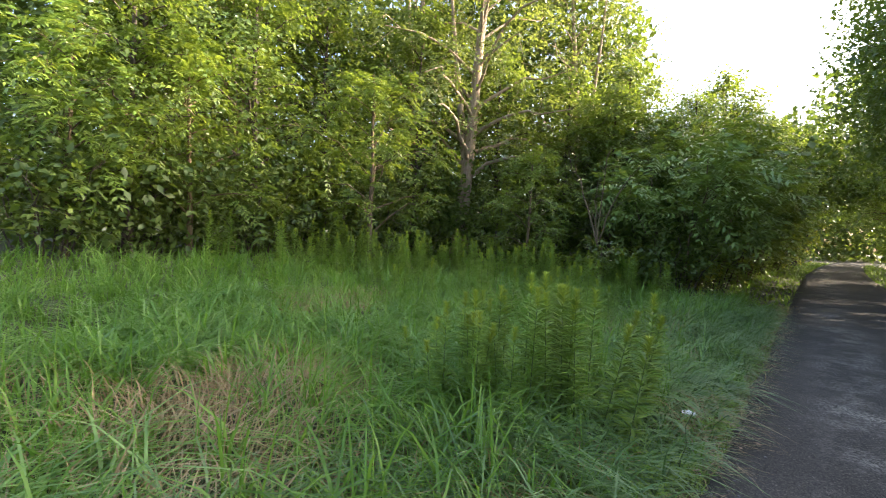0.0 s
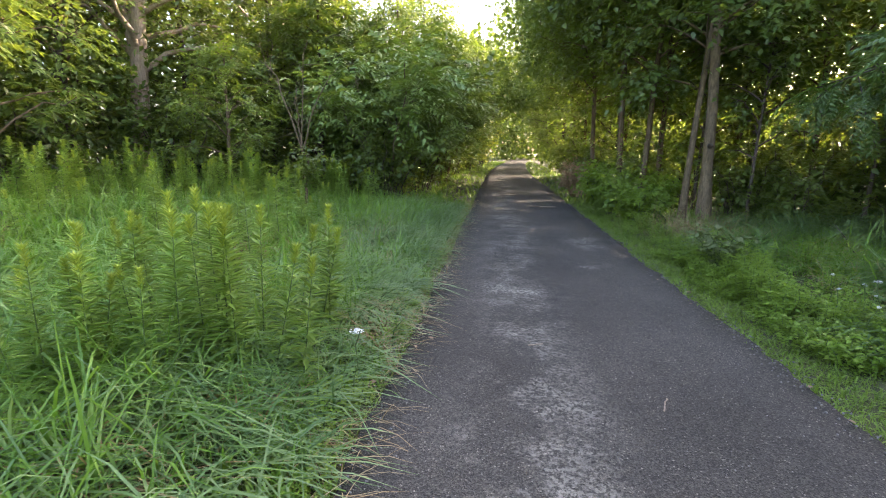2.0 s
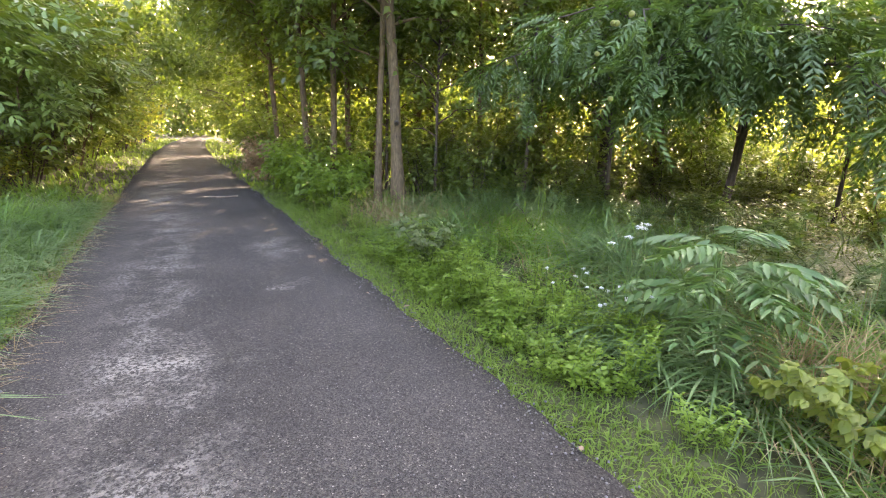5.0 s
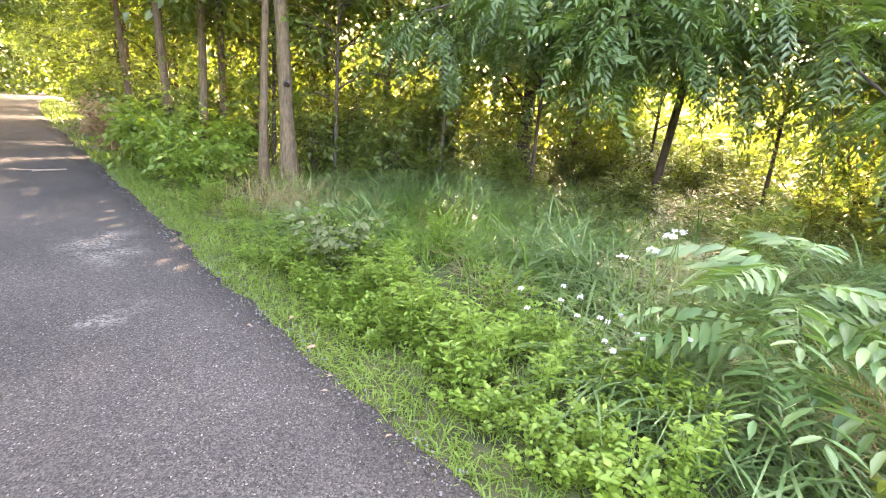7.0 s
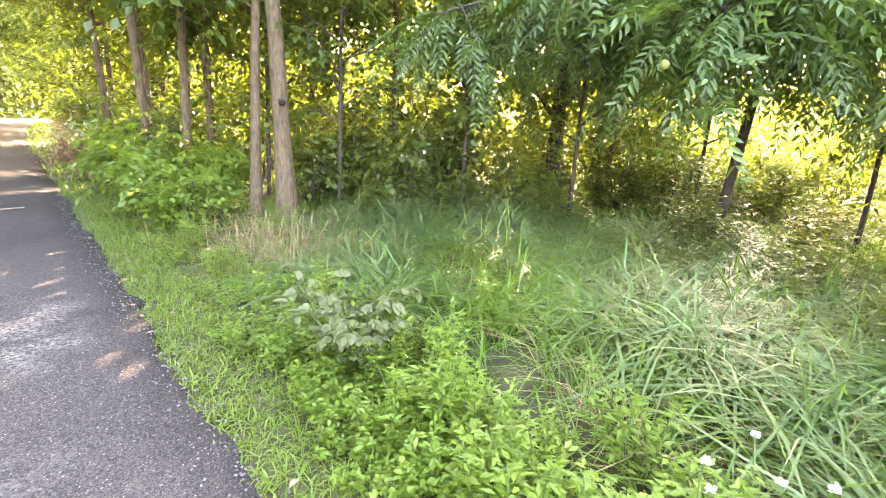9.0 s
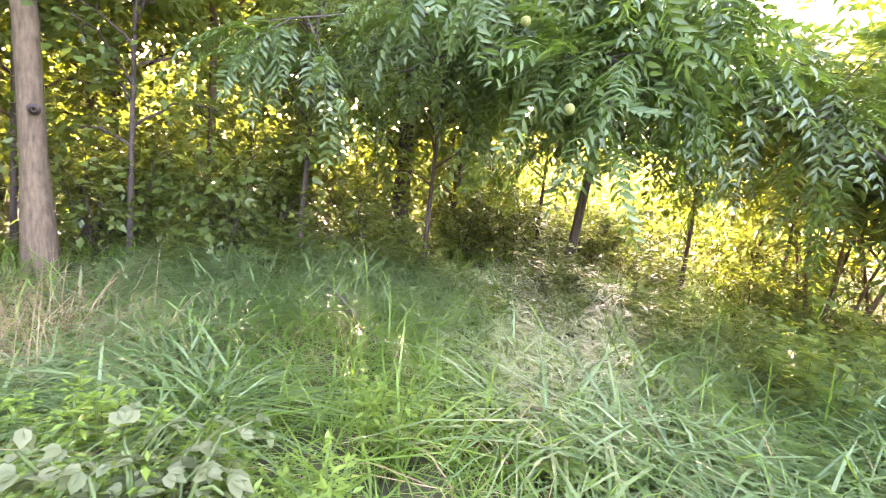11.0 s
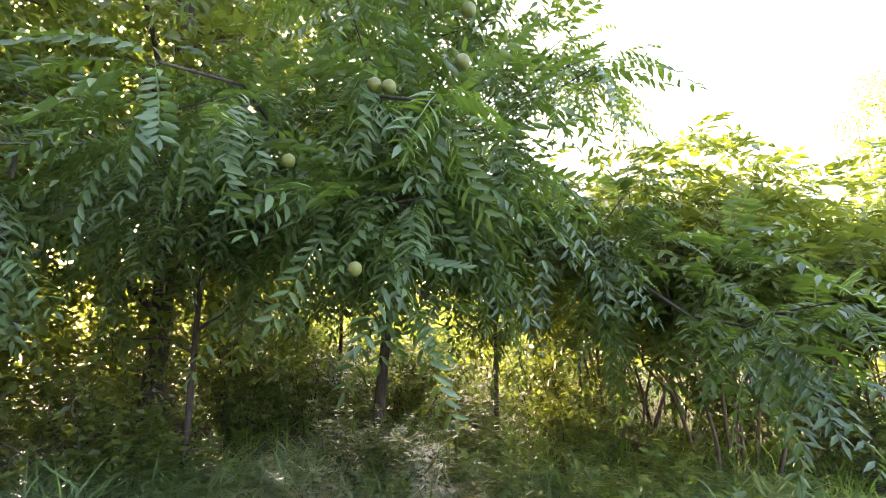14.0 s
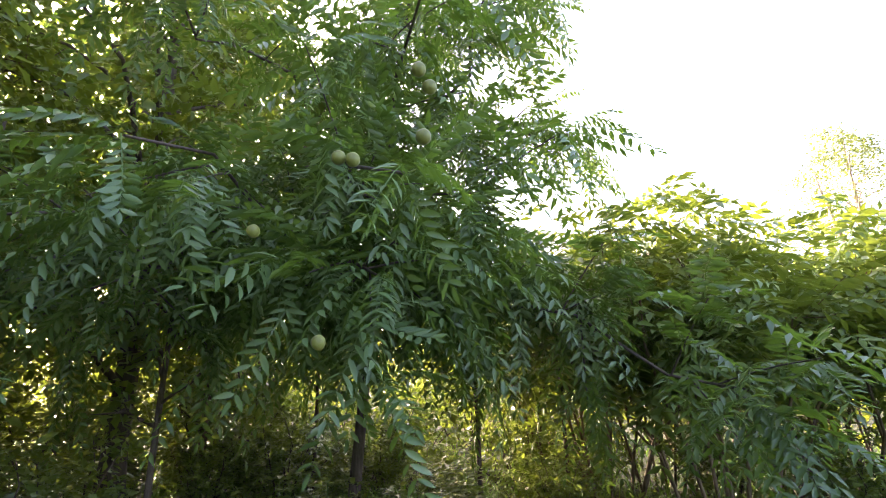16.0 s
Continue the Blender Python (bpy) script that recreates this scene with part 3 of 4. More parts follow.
under_woods = [(8.7, 4.3, 1.0, 0.42), (9.5, 2.2, 2.0, 0.55), (8.3, 1.5, 3.0, 0.45), (10.1, 4.4, 4.0, 0.6), (9.7, 1.0, 5.0, 0.6), (10.9, 3.3, 0.5, 0.6), (9.5, 8.3, 2.2, 0.5), (7.5, 10.3, 4.6, 0.7), (10.5, 6.5, 1.2, 0.5), (9.8, 5.5, 2.6, 0.32), (6.4, 9.9, 0.1, 0.75), (7.4, 8.5, 1.5, 0.6), (9.9, 7.5, 4.0, 0.6), (11.2, 6.3, 0.8, 0.7), (5.9, 11.2, 2.9, 0.85), (10.6, 8.6, 2.2, 0.95), (8.3, 11.2, 5.0, 1.0), (4.1, 12.8, 0.1, 0.75), (4.2, 14.4, 1.4, 0.85), (6.6, 12.0, 2.2, 0.7), (8.2, 14.0, 5.1, 1.1), (10.2, 11.2, 0.9, 0.8), (6.5, 16.0, 2.0, 1.2), (13.2, 6.2, 1.0, 0.95), (11.9, 7.6, 2.3, 0.8), (12.8, 4.0, 2.9, 0.55), (10.4, 10.2, 1.9, 0.9), (14.5, 10.5, 4.1, 1.3), (12.0, 14.8, 0.2, 1.5), (15.5, 5.0, 0.7, 1.2)]  # in the woods
under_meadow = [(-2.3, 12.6, 0.5, 0.95), (-3.2, 14.0, 2.4, 1.2), (-1.9, 15.2, 4.4, 1.1), (-10.6, 10.4, 0.2, 1.1), (-8.2, 12.8, 1.8, 1.2), (-10.8, 6.2, 3.9, 1.0), (-11.0, 2.0, 5.0, 1.2), (-6.6, 13.9, 2.5, 1.1), (-11.8, -2.0, 0.8, 1.3), (-12.4, 9.0, 2.2, 1.5), (-10.2, 13.4, 3.0, 1.4), (-5.2, 16.4, 0.3, 1.3), (-12.8, 4.2, 4.2, 1.5)]  # by the meadow
under_path = [(4.8, 18.2, 3.1, 1.0), (4.3, 21.5, 4.4, 1.0), (4.7, 27.0, 1.1, 1.2), (5.6, 34.0, 3.2, 1.4), (-1.9, 23.5, 0.4, 1.1), (-1.9, 28.5, 2.8, 1.2), (-1.9, 37.0, 4.0, 1.5), (9.0, 19.5, 1.8, 1.6), (6.2, 24.0, 4.8, 1.5), (6.2, 50.0, 0.2, 1.7), (-2.6, 56.0, 2.2, 1.8)]  # along the far path
plant(under, under_woods + under_meadow + under_path)
# looks sunlit by its yellow leaf colour as well as by the sun
gold = make_shrub("sunlit_shrub", "shrub overhanging the far path, sunlight put into its yellow-green leaf colour", 18, 3.6, 1.6, 12, 6, 8, 0.15, ("darkbark", "yellow"), clump=0.22, group="sunlit shrubs")
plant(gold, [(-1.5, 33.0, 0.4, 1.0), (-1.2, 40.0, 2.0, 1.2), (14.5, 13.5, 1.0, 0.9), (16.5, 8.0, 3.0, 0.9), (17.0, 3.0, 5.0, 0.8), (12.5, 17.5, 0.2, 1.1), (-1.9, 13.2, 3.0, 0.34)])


def far_woods(name, label, mat, az0, az1, near, far, height, n, size, seed, low=0.0):
    """Leafy woods in the distance, between two bearings seen from the path."""
    r = np.random.default_rng(seed)
    az = np.radians(r.uniform(az0, az1, n))
    d = near + (far - near) * r.uniform(0, 1, n) ** 1.3
    x, y = 2.0 + np.sin(az) * d, 6.0 + np.cos(az) * d
    top = height * (0.62 + 0.5 * value_noise(x, y, 0.35, seed) * (0.8 + 0.4 * value_noise(x, y, 1.1, seed + 3)))
    z = ground_z(x, y) + low + np.maximum(top - low, 0.3) * r.uniform(0, 1, n) ** 0.85
    P = np.stack([x, y, z], -1) + r.normal(0, 0.25, (n, 3))
    D = r.normal(0, 1, (n, 3)) + np.array([0, 0, -0.2])
    N = r.normal(0, 0.7, (n, 3)) + np.array([0, 0, 1.0])
    L = size * r.uniform(0.5, 1.3, n)
    keep = (np.abs(x - 1.3 - bend_x(y)) > 2.6) | (y > 70) | (P[:, 2] > 4.5)
    V, F = leaf_geo(P[keep], D[keep], N[keep], L[keep], L[keep] * 0.6)
    tagged(new(name, fast_mesh(name, V, F, mat)), label, "woods", kind="stuff")


# backing layers in the darkened leaf, so the woods' interior reads as shaded
far_woods("far_woods", "dense green woods behind the meadow", "shade_dark", -105, -26, 18, 26, 14.0, 42000, 0.42, 1)
far_woods("far_woods", "lower green woods beyond the end of the meadow", "shade_dark", -26, -6, 18, 30, 6.5, 9000, 0.45, 12)
# filler leaves added for the darkness at the foot of the trees
far_woods("undergrowth", "undergrowth added under the meadow trees, shade put into its dark leaf colour", "shade_dark", -108, -20, 12, 18, 3.6, 22000, 0.19, 13)
far_woods("far_woods", "dense green woods along the far path", "shade_dark", -9, 14, 30, 70, 11.0, 26000, 0.5, 2)
far_woods("far_woods", "woods closing the end of the path, shade put into the dark leaf colour", "shade_dark", -8, 9, 72, 95, 15.0, 9000, 1.0, 10)
far_woods("far_woods", "sun-shot woods behind the trees", "woods", 12, 46, 19, 30, 5.0, 8000, 0.4, 3)
# the clearing's sunny glow is partly in the leaf colour
far_woods("sunlit_thicket", "thicket in a clearing, sunlight put into its yellow-green leaf colour", "thicket", 30, 128, 14, 24, 2.6, 12000, 0.24, 4)
far_woods("understory_leaves", "layers of leafy twigs between the trunks", "woods", 16, 78, 6.2, 15, 6.0, 30000, 0.125, 7, 0.9)
far_woods("understory_leaves", "middle boughs of the woods beyond the walnut", "woods", 38, 76, 8.5, 14, 7.0, 7000, 0.15, 14, 2.3)
far_woods("canopy_leaves", "dark boughs hanging over the path", "woods", -9, 12, 6, 11, 9.0, 12000, 0.13, 16, 3.3)
# boughs over the path, in the leaf colour darkened for shade
far_woods("canopy_leaves", "boughs closing over the far path", "shade_dark", -5, 4, 30, 52, 10.0, 9000, 0.3, 15, 2.5)
far_woods("canopy_leaves", "leafy boughs meeting over the path", "shade_dark", -2, 9, 14, 32, 10.5, 12000, 0.22, 11, 3.6)
far_woods("canopy_leaves", "shaded upper leaves of the woods", "walnut", 24, 66, 8, 15, 13.0, 13000, 0.17, 8, 3.2)
far_woods("canopy_leaves", "leafy canopy leaning over the path", "woods", 3, 30, 9, 32, 12.5, 17000, 0.2, 9, 2.4)
far_woods("far_woods", "low woods across the clearing", "woods", 60, 135, 24, 40, 6.0, 9000, 0.5, 5)
far_woods("far_woods", "woods behind the walker", "woods", 135, 255, 26, 40, 6.0, 9000, 0.6, 6)


# sapling with a bare fork at the meadow's edge
def build_fork():
    r = np.random.default_rng(22)
    root = tagged(new("bare_sapling"), "thin forked sapling with bare twigs and leafy foot", "tree")
    root.matrix_basis = stand(root, -3.2, 9.5)
    stem, rr = grow_limb(r, (0, 0, -0.1), (0.02, 0, 1.35), 0.035, 0, 6)
    child("trunk", fast_mesh("trunk", *tube(stem, rr * 0.5 + 0.016, 7), "bark", True), root)
    top = stem[-1]
    for dx, dz, rad in ((-0.55, 1.9, 0.016), (0.6, 1.5, 0.015), (-0.1, 1.3, 0.011), (0.25, 2.0, 0.011)):
        path, q = grow_limb(r, top, top + np.array([dx, r.normal(0, 0.2), dz]), rad, 0.02, 7)
        wood = [tube(path, q, 5)]
        for t in twigs_of(r, path, q, 7, 0.5):
            wood.append(tube(t, np.linspace(0.006, 0.002, len(t)), 3))
        child("limb", fast_mesh("limb", *wood[0], "bark", True), root)
        tagged(child("twig_work", fast_mesh("twig_work", *join(wood[1:]), "bark", True), root), kind="stuff")
    low = [grow_limb(r, (0, 0, 0.5), (r.normal(0, 0.3), r.normal(0, 0.3), r.uniform(0.8, 1.4)), 0.006)[0] for _ in range(14)]
    child("foliage", fast_mesh("foliage", *leaves_on(r, low, 7, 0.08, 0.07), "woods"), root)


build_fork()
rust = make_shrub("rusty_shrub", "rust-brown dry shrub leaning over the verge", 19, 1.25, 0.6, 16, 9, 9, 0.06, ("rust", "rust"), clump=0.09)
plant(rust, [(3.25, 16.6, 0.3, 1.0)])

sap = make_tree("sapling", "thin woodland sapling with sparse leaves", 23, 3.4, 0.018, 0.35, 0.8, 12, 4, 5, 0.1, ("darkbark", "woods"), clump=0.12, group="thin saplings")
plant(sap, [(9.0, 5.0, 0.2, 1.0), (9.7, 3.9, 1.2, 0.9), (10.1, 4.15, 3.0, 0.95), (7.7, 7.9, 2.0, 1.1), (6.9, 9.2, 4.0, 1.2), (10.2, 7.2, 5.0, 1.1), (11.0, 9.3, 0.9, 1.2), (5.7, 10.6, 2.7, 1.2), (12.2, 8.9, 1.9, 1.1), (5.2, 12.0, 3.6, 1.3)])


# ---------------------------------------------------------------- walnut tree
def build_walnut():
    r = np.random.default_rng(21)
    root = tagged(new("walnut_tree"), "black walnut tree with drooping feathered leaves and green nuts", "tree")
    bx, by = 8.57, 6.3
    bz = float(ground_z(bx, by))
    root.matrix_basis = Matrix.Translation((bx, by, bz))
    o = np.array([bx, by, bz])
    line = np.array([(0, 0, -0.15), (0.03, 0, 0.4), (0.08, -0.03, 1.0), (0.1, -0.08, 1.7), (0.05, -0.12, 2.5), (-0.05, -0.2, 3.4), (-0.1, -0.3, 4.4), (-0.12, -0.35, 5.4), (-0.15, -0.4, 6.6)])
    rad = np.array([0.085, 0.064, 0.058, 0.055, 0.05, 0.043, 0.035, 0.025, 0.012])
    child("trunk", fast_mesh("trunk", *tube(line, rad, 12), "darkbark", True), root)
    ends = [(1.9, 5.15, 5.5, 2.55), (2.1, 5.5, 6.8, 2.85), (2.0, 6.0, 5.0, 2.9), (1.9, 6.3, 3.5, 1.5), (2.6, 5.5, 5.3, 3.7), (3.0, 6.0, 4.5, 4.5), (2.2, 5.8, 8.2, 2.5),
            (3.2, 6.0, 7.2, 4.4), (2.1, 7.8, 4.6, 2.7), (2.4, 10.6, 5.0, 3.3), (2.6, 10.6, 7.8, 3.5), (3.7, 7.2, 5.4, 5.9), (4.1, 9.5, 6.6, 6.2), (2.4, 7.0, 8.7, 2.5),
            (2.3, 6.2, 7.3, 2.4), (2.3, 6.5, 5.0, 2.4), (3.3, 7.2, 4.3, 3.9), (4.6, 7.9, 5.4, 7.2), (2.9, 6.6, 6.3, 3.3), (2.2, 6.2, 5.9, 2.3), (2.0, 5.7, 5.6, 2.25)]
    wood, lines = [], []
    for z0, ex, ey, ez in ends:
        i = int(np.searchsorted(line[:, 2], z0)) - 1
        f = (z0 - line[i, 2]) / (line[i + 1, 2] - line[i, 2])
        p = line[i] + (line[i + 1] - line[i]) * f
        path, rr = grow_limb(r, p, np.array([ex, ey, ez]) - o, 0.024, 0.14, 8)
        child("limb", fast_mesh("limb", *tube(path, rr, 7), "darkbark", True), root)
        tw = twigs_of(r, path, rr, 11, 0.75, 0.12)
        for q in tw:
            wood.append(tube(q, np.linspace(0.008, 0.004, len(q)), 4))
        lines += tw + [path[-4:]]
    tagged(child("twig_work", fast_mesh("twig_work", *join(wood), "darkbark", True), root), kind="stuff")
    pts = np.concatenate([q[1:] for q in lines])
    dirs = np.concatenate([np.repeat((q[-1] - q[0])[None], len(q) - 1, 0) for q in lines])
    per = 5
    P = np.repeat(pts, per, 0) + r.normal(0, 0.04, (len(pts) * per, 3))
    D = unit(np.repeat(unit(dirs), per, 0) * 0.7 + r.normal(0, 0.65, P.shape) + np.array([0, 0, -0.1]))
    N = r.normal(0, 0.3, P.shape) + np.array([0, 0, 1.0])
    # the outer sprays facing the path are leaves one can pick
    near = np.argsort((P + o)[:, 0] + 0.25 * np.abs((P + o)[:, 1] - 5.4))[:280]
    rest = np.setdiff1d(np.arange(len(P)), near)
    V, F = compound_geo(P[rest], D[rest], N[rest], r.uniform(0.3, 0.52, len(rest)), r, 8, 0.096, 0.29, 0.5)
    child("crown", fast_mesh("crown", V, F, "walnut"), root)
    kinds = []
    for k in range(8):
        one = compound_geo(np.zeros((1, 3)), np.array([[1.0, 0, 0]]), np.array([[0, 0, 1.0]]), np.array([0.34 + 0.03 * k]), r, 9, 0.086, 0.29, 0.3 + 0.08 * k, True)
        kinds.append(fast_mesh("leaf", *one, "walnut"))
    for n, k in enumerate(near):
        ob = child("leaf", kinds[n % 8], root)
        d, nn = unit(D[k]), N[k]
        s = unit(np.cross(nn, d))
        u = np.cross(d, s)
        ob.matrix_basis = Matrix(((d[0], s[0], u[0], P[k, 0]), (d[1], s[1], u[1], P[k, 1]), (d[2], s[2], u[2], P[k, 2]), (0, 0, 0, 1)))
    nut = bmesh.new()
    bmesh.ops.create_icosphere(nut, subdivisions=3, radius=0.029)
    for v in nut.verts:
        v.co *= 1 + 0.05 * noise.noise(v.co * 60)
        v.co.z *= 1.06
    me = bpy.data.meshes.new("nut")
    nut.to_mesh(me)
    nut.free()
    me.materials.append(MAT["nut"])
    for q in me.polygons:
        q.use_smooth = True
    for x, y, z in [(5.03, 5.66, 2.56), (5.02, 5.6, 2.545), (4.88, 5.31, 2.56), (4.9, 5.33, 2.86), (4.93, 5.29, 2.80), (5.2, 5.75, 1.85), (5.3, 6.1, 2.35)]:
        ob = child("nut", me, root, "round green walnut in its husk")
        ob.location = (x - bx, y - by, z - bz)
    return root


build_walnut()


# ---------------------------------------------------------------- grasses
def scatter(n, x0, x1, y0, y1, r, keep=None):
    x, y = r.uniform(x0, x1, n), r.uniform(y0, y1, n)
    if keep is not None:
        k = keep(x, y)
        x, y = x[k], y[k]
    return x, y


def lay_grass(name, label, mat, x, y, r, h, w, bend, wind=None, category="grass", tuft=1):
    """Blades over an area. tuft: blades that share one root and lean, with gaps between tufts."""
    h = np.broadcast_to(np.asarray(h, float), x.shape)
    lean = r.uniform(0, 2 * np.pi, len(x))
    size = np.ones(len(x))
    if tuft > 1:
        pick = r.permutation(len(x))[: len(x) // tuft]
        grow = r.uniform(0.7, 1.35, len(pick))
        x, y, h, lean, size = [np.repeat(v, tuft) for v in (x[pick], y[pick], h[pick], lean[pick], grow)]
    n = len(x)
    az = r.uniform(0, 2 * np.pi, n)
    if tuft > 1:
        az = np.where(r.random(n) < 0.6, lean + r.normal(0, 0.7, n), az)
        x, y = x + r.normal(0, 0.045, n), y + r.normal(0, 0.045, n)
    P = np.stack([x, y, ground_z(x, y) - 0.01], -1)
    H = h * size * r.uniform(0.5, 1.25, n)
    if wind is not None:
        az = np.where(r.random(n) < 0.6, wind(x, y) + r.normal(0, 0.6, n), az)
    B = np.clip(r.normal(bend, 0.32, n), 0.05, 1.5)
    V, F = blade_geo(P, H, w * r.uniform(0.5, 1.3, n), B, az, r.normal(0, 0.6, n))
    tagged(new(name, fast_mesh(name, V, F, mat)), label, category, kind="stuff")


swirl = lambda x, y: 6.0 * value_noise(x, y, 0.8, 2.0)
r = np.random.default_rng(31)
thin = lambda x, y: 1 - 0.75 * np.exp(-(((x + 2.6) / 0.7) ** 2 + ((y - 1.1) / 0.5) ** 2)) - 0.6 * np.exp(-(((x + 1.9) / 0.35) ** 2 + ((y - 0.4) / 0.3) ** 2))
near_left = lambda x, y: r.random(len(x)) < np.clip(1.4 - 0.1 * np.hypot(x, y - 1.5), 0.14, 1) * thin(x, y) * np.clip((y + 4.5) / 3.2, 0, 1)
x, y = scatter(70000, -9.5, -0.12, -4.5, 13.5, r, near_left)
hh = 0.36 + 0.3 * value_noise(x, y, 1.1, 1.0)
hh *= np.clip((-x - 0.02) / 0.9, 0.35, 1)
lay_grass("meadow_grass", "tall green meadow grass", "grass", x, y, r, hh, 0.014, 0.8, tuft=14)
x, y = scatter(60000, -6.0, -0.1, -4.0, 11.0, r, lambda x, y: (value_noise(x, y, 1.3, 4.0) > 0.54) & near_left(x, y))
hh = (0.42 + 0.3 * value_noise(x, y, 0.9, 3.0)) * np.clip((-x + 0.05) / 0.8, 0.4, 1)
lay_grass("lodged_grass", "broad blue-green blades of lodged canary grass", "lodged", x, y, r, hh, 0.015, 1.1, tuft=12)
x, y = scatter(26000, -6.0, -0.1, -1.2, 9.0, r, lambda x, y: value_noise(x, y, 1.5, 9.0) > 0.61)
lay_grass("dry_grass", "flattened straw-coloured dry grass in patches", "straw", x, y, r, 0.42, 0.009, 1.1, swirl)
x, y = r.normal(-2.5, 0.65, 1500), r.normal(0.9, 0.5, 1500)
lay_grass("dry_grass", "flattened straw-coloured dry grass in patches", "straw", x, y, r, 0.42, 0.009, 1.0, swirl)
x, y = r.normal(-0.75, 0.16, 90), r.normal(2.6, 0.14, 90)
lay_grass("dry_grass", "withered pale leaves at the foot of the goldenrod", "straw", x, y, r, 0.3, 0.014, 0.9)
x, y = scatter(9000, -1.6, 4.6, 13.0, 60.0, r, lambda x, y: (np.abs(x - 1.3 - bend_x(y)) > 1.33) & (np.abs(x - 1.3 - bend_x(y)) < 3.0))
lay_grass("far_verge", "green turf along the far path", "turf", x + 0.0, y, r, 0.28, 0.04, 0.8)
x, y = scatter(15000, -1.7, -0.16, -2.5, 12.0, r)
lay_grass("lodged_grass", "broad blue-green blades of lodged canary grass", "bluegrass", x, y, r, 0.32 + 0.2 * np.clip(-x, 0, 1), 0.013, 1.0, lambda x, y: 0.5 * np.sin(3 * y) - 0.2, tuft=10)
x, y = scatter(2500, -0.3, 0.08, -1.2, 14.0, r, lambda x, y: value_noise(x, y, 2.0, 5.0) > 0.4)
lay_grass("edge_straw", "dry straw stalks fallen over the asphalt edge", "straw", x, y, r, 0.24, 0.004, 1.4, lambda x, y: 0 * x)
x, y = scatter(10000, -0.5, 0.0, -1.2, 14.0, r)
lay_grass("verge_turf", "short bright green turf beside the path", "turf", x, y, r, 0.1, 0.008, 0.8)
x, y = scatter(9000, 2.58, 3.1, 0.5, 13.0, r)
lay_grass("verge_turf", "short bright green turf beside the path", "turf", x, y, r, 0.09, 0.009, 0.9)
x, y = scatter(20000, 2.62, 3.5, 0.0, 16.0, r, lambda x, y: r.random(len(x)) < np.clip(1.25 - (x - 2.6), 0.2, 1))
lay_grass("verge_turf", "short bright green turf beside the path", "turf", x, y, r, 0.1, 0.006, 0.7)
x, y = scatter(56000, 3.3, 11.0, -3.5, 12.0, r, lambda x, y: r.random(len(x)) < np.clip(1.4 - 0.17 * np.hypot(x - 3.1, y - 5), 0.12, 1))
hh = 0.36 + 0.28 * value_noise(x, y, 1.1, 6.0)
lay_grass("woodside_grass", "tall green grass at the edge of the woods", "grass", x, y, r, hh * np.clip((x - 2.9) / 1.2, 0.35, 1), 0.011, 1.05, tuft=12)
x, y = scatter(42000, 3.5, 8.0, 2.5, 10.0, r, lambda x, y: (value_noise(x, y, 1.1, 5.0) > 0.4) & (r.random(len(x)) < np.clip(1.3 - 0.14 * (x - 3.5), 0.3, 1)))
lay_grass("lodged_grass", "broad blue-green blades of lodged canary grass", "bluegrass", x, y, r, (0.42 + 0.25 * value_noise(x, y, 1.0, 7.0)) * np.clip((x - 2.9) / 1.0, 0.4, 1), 0.016, 1.2, tuft=14)
x, y = scatter(3600, 3.4, 6.2, 2.5, 10.0, r, lambda x, y: value_noise(x, y, 1.7, 8.0) > 0.54)
lay_grass("dry_grass", "flattened straw-coloured dry grass in patches", "straw", x, y, r, 0.46, 0.006, 1.0, swirl)
x, y = r.normal(4.2, 0.22, 420), r.normal(3.0, 0.26, 420)
lay_grass("dry_grass", "rusty withered stems beside the sumac sprout", "straw", x, y, r, 0.62, 0.005, 0.7)
x, y = r.normal(3.95, 0.36, 620), r.normal(8.6, 0.5, 620)
lay_grass("dry_tussock", "tuft of tall tan seed grass by the trunks", "straw", x, y, r, 0.75, 0.004, 0.75)
x, y = scatter(24000, -12, 16, -8, 30, r, lambda x, y: ((x < -1) | (x > 4)) & ((y > 11) | (x < -8) | (x > 8) | (y < 0)))
lay_grass("far_grass", "rough grass among the far trees", "grass", x, y, r, 0.5, 0.022, 0.8)


def build_goldenrod(seed, h):
    r = np.random.default_rng(seed)
    root = tagged(new("goldenrod"), "leafy green goldenrod stalk with a pale bud tip", "plant", "goldenrod stalks")
    line = trunk_line(r, (0, 0, -0.05), (r.normal(0, 0.06), r.normal(0, 0.06), h), 0.02, 8)
    child("stalk", fast_mesh("stalk", *tube(line, np.linspace(0.006, 0.002, 8), 5), "stem", True), root)
    n = int(170 * h)
    t = np.linspace(0.08, 0.93, n)
    P = np.stack([np.interp(t * h, line[:, 2], line[:, k]) for k in range(3)], -1)
    az = np.arange(n) * 2.4 + r.normal(0, 0.8, n)
    up = 0.1 + 0.5 * t + r.normal(0, 0.22, n)
    D = np.stack([np.cos(az), np.sin(az), up], -1)
    L = (0.135 - 0.05 * t**2) * r.uniform(0.65, 1.35, n)
    child("foliage", fast_mesh("foliage", *leaf_geo(P, D, np.array([0, 0, 1.0]) - 0.5 * D, L, L * 0.2), "goldenrod"), root)
    m = 46
    t = np.linspace(0.88, 1.02, m)
    P = np.stack([np.interp(t * h, line[:, 2], line[:, k]) for k in range(3)], -1)
    az = np.arange(m) * 2.4
    D = np.stack([np.cos(az), np.sin(az), np.full(m, 1.3)], -1)
    tagged(child("bud_tip", fast_mesh("bud_tip", *leaf_geo(P, D, np.array([0, 0, 1.0]) - 0.5 * D, np.full(m, 0.06), np.full(m, 0.012)), "tip"), root, "pale yellow-green bud tip"), kind="stuff")
    return root


r = np.random.default_rng(41)
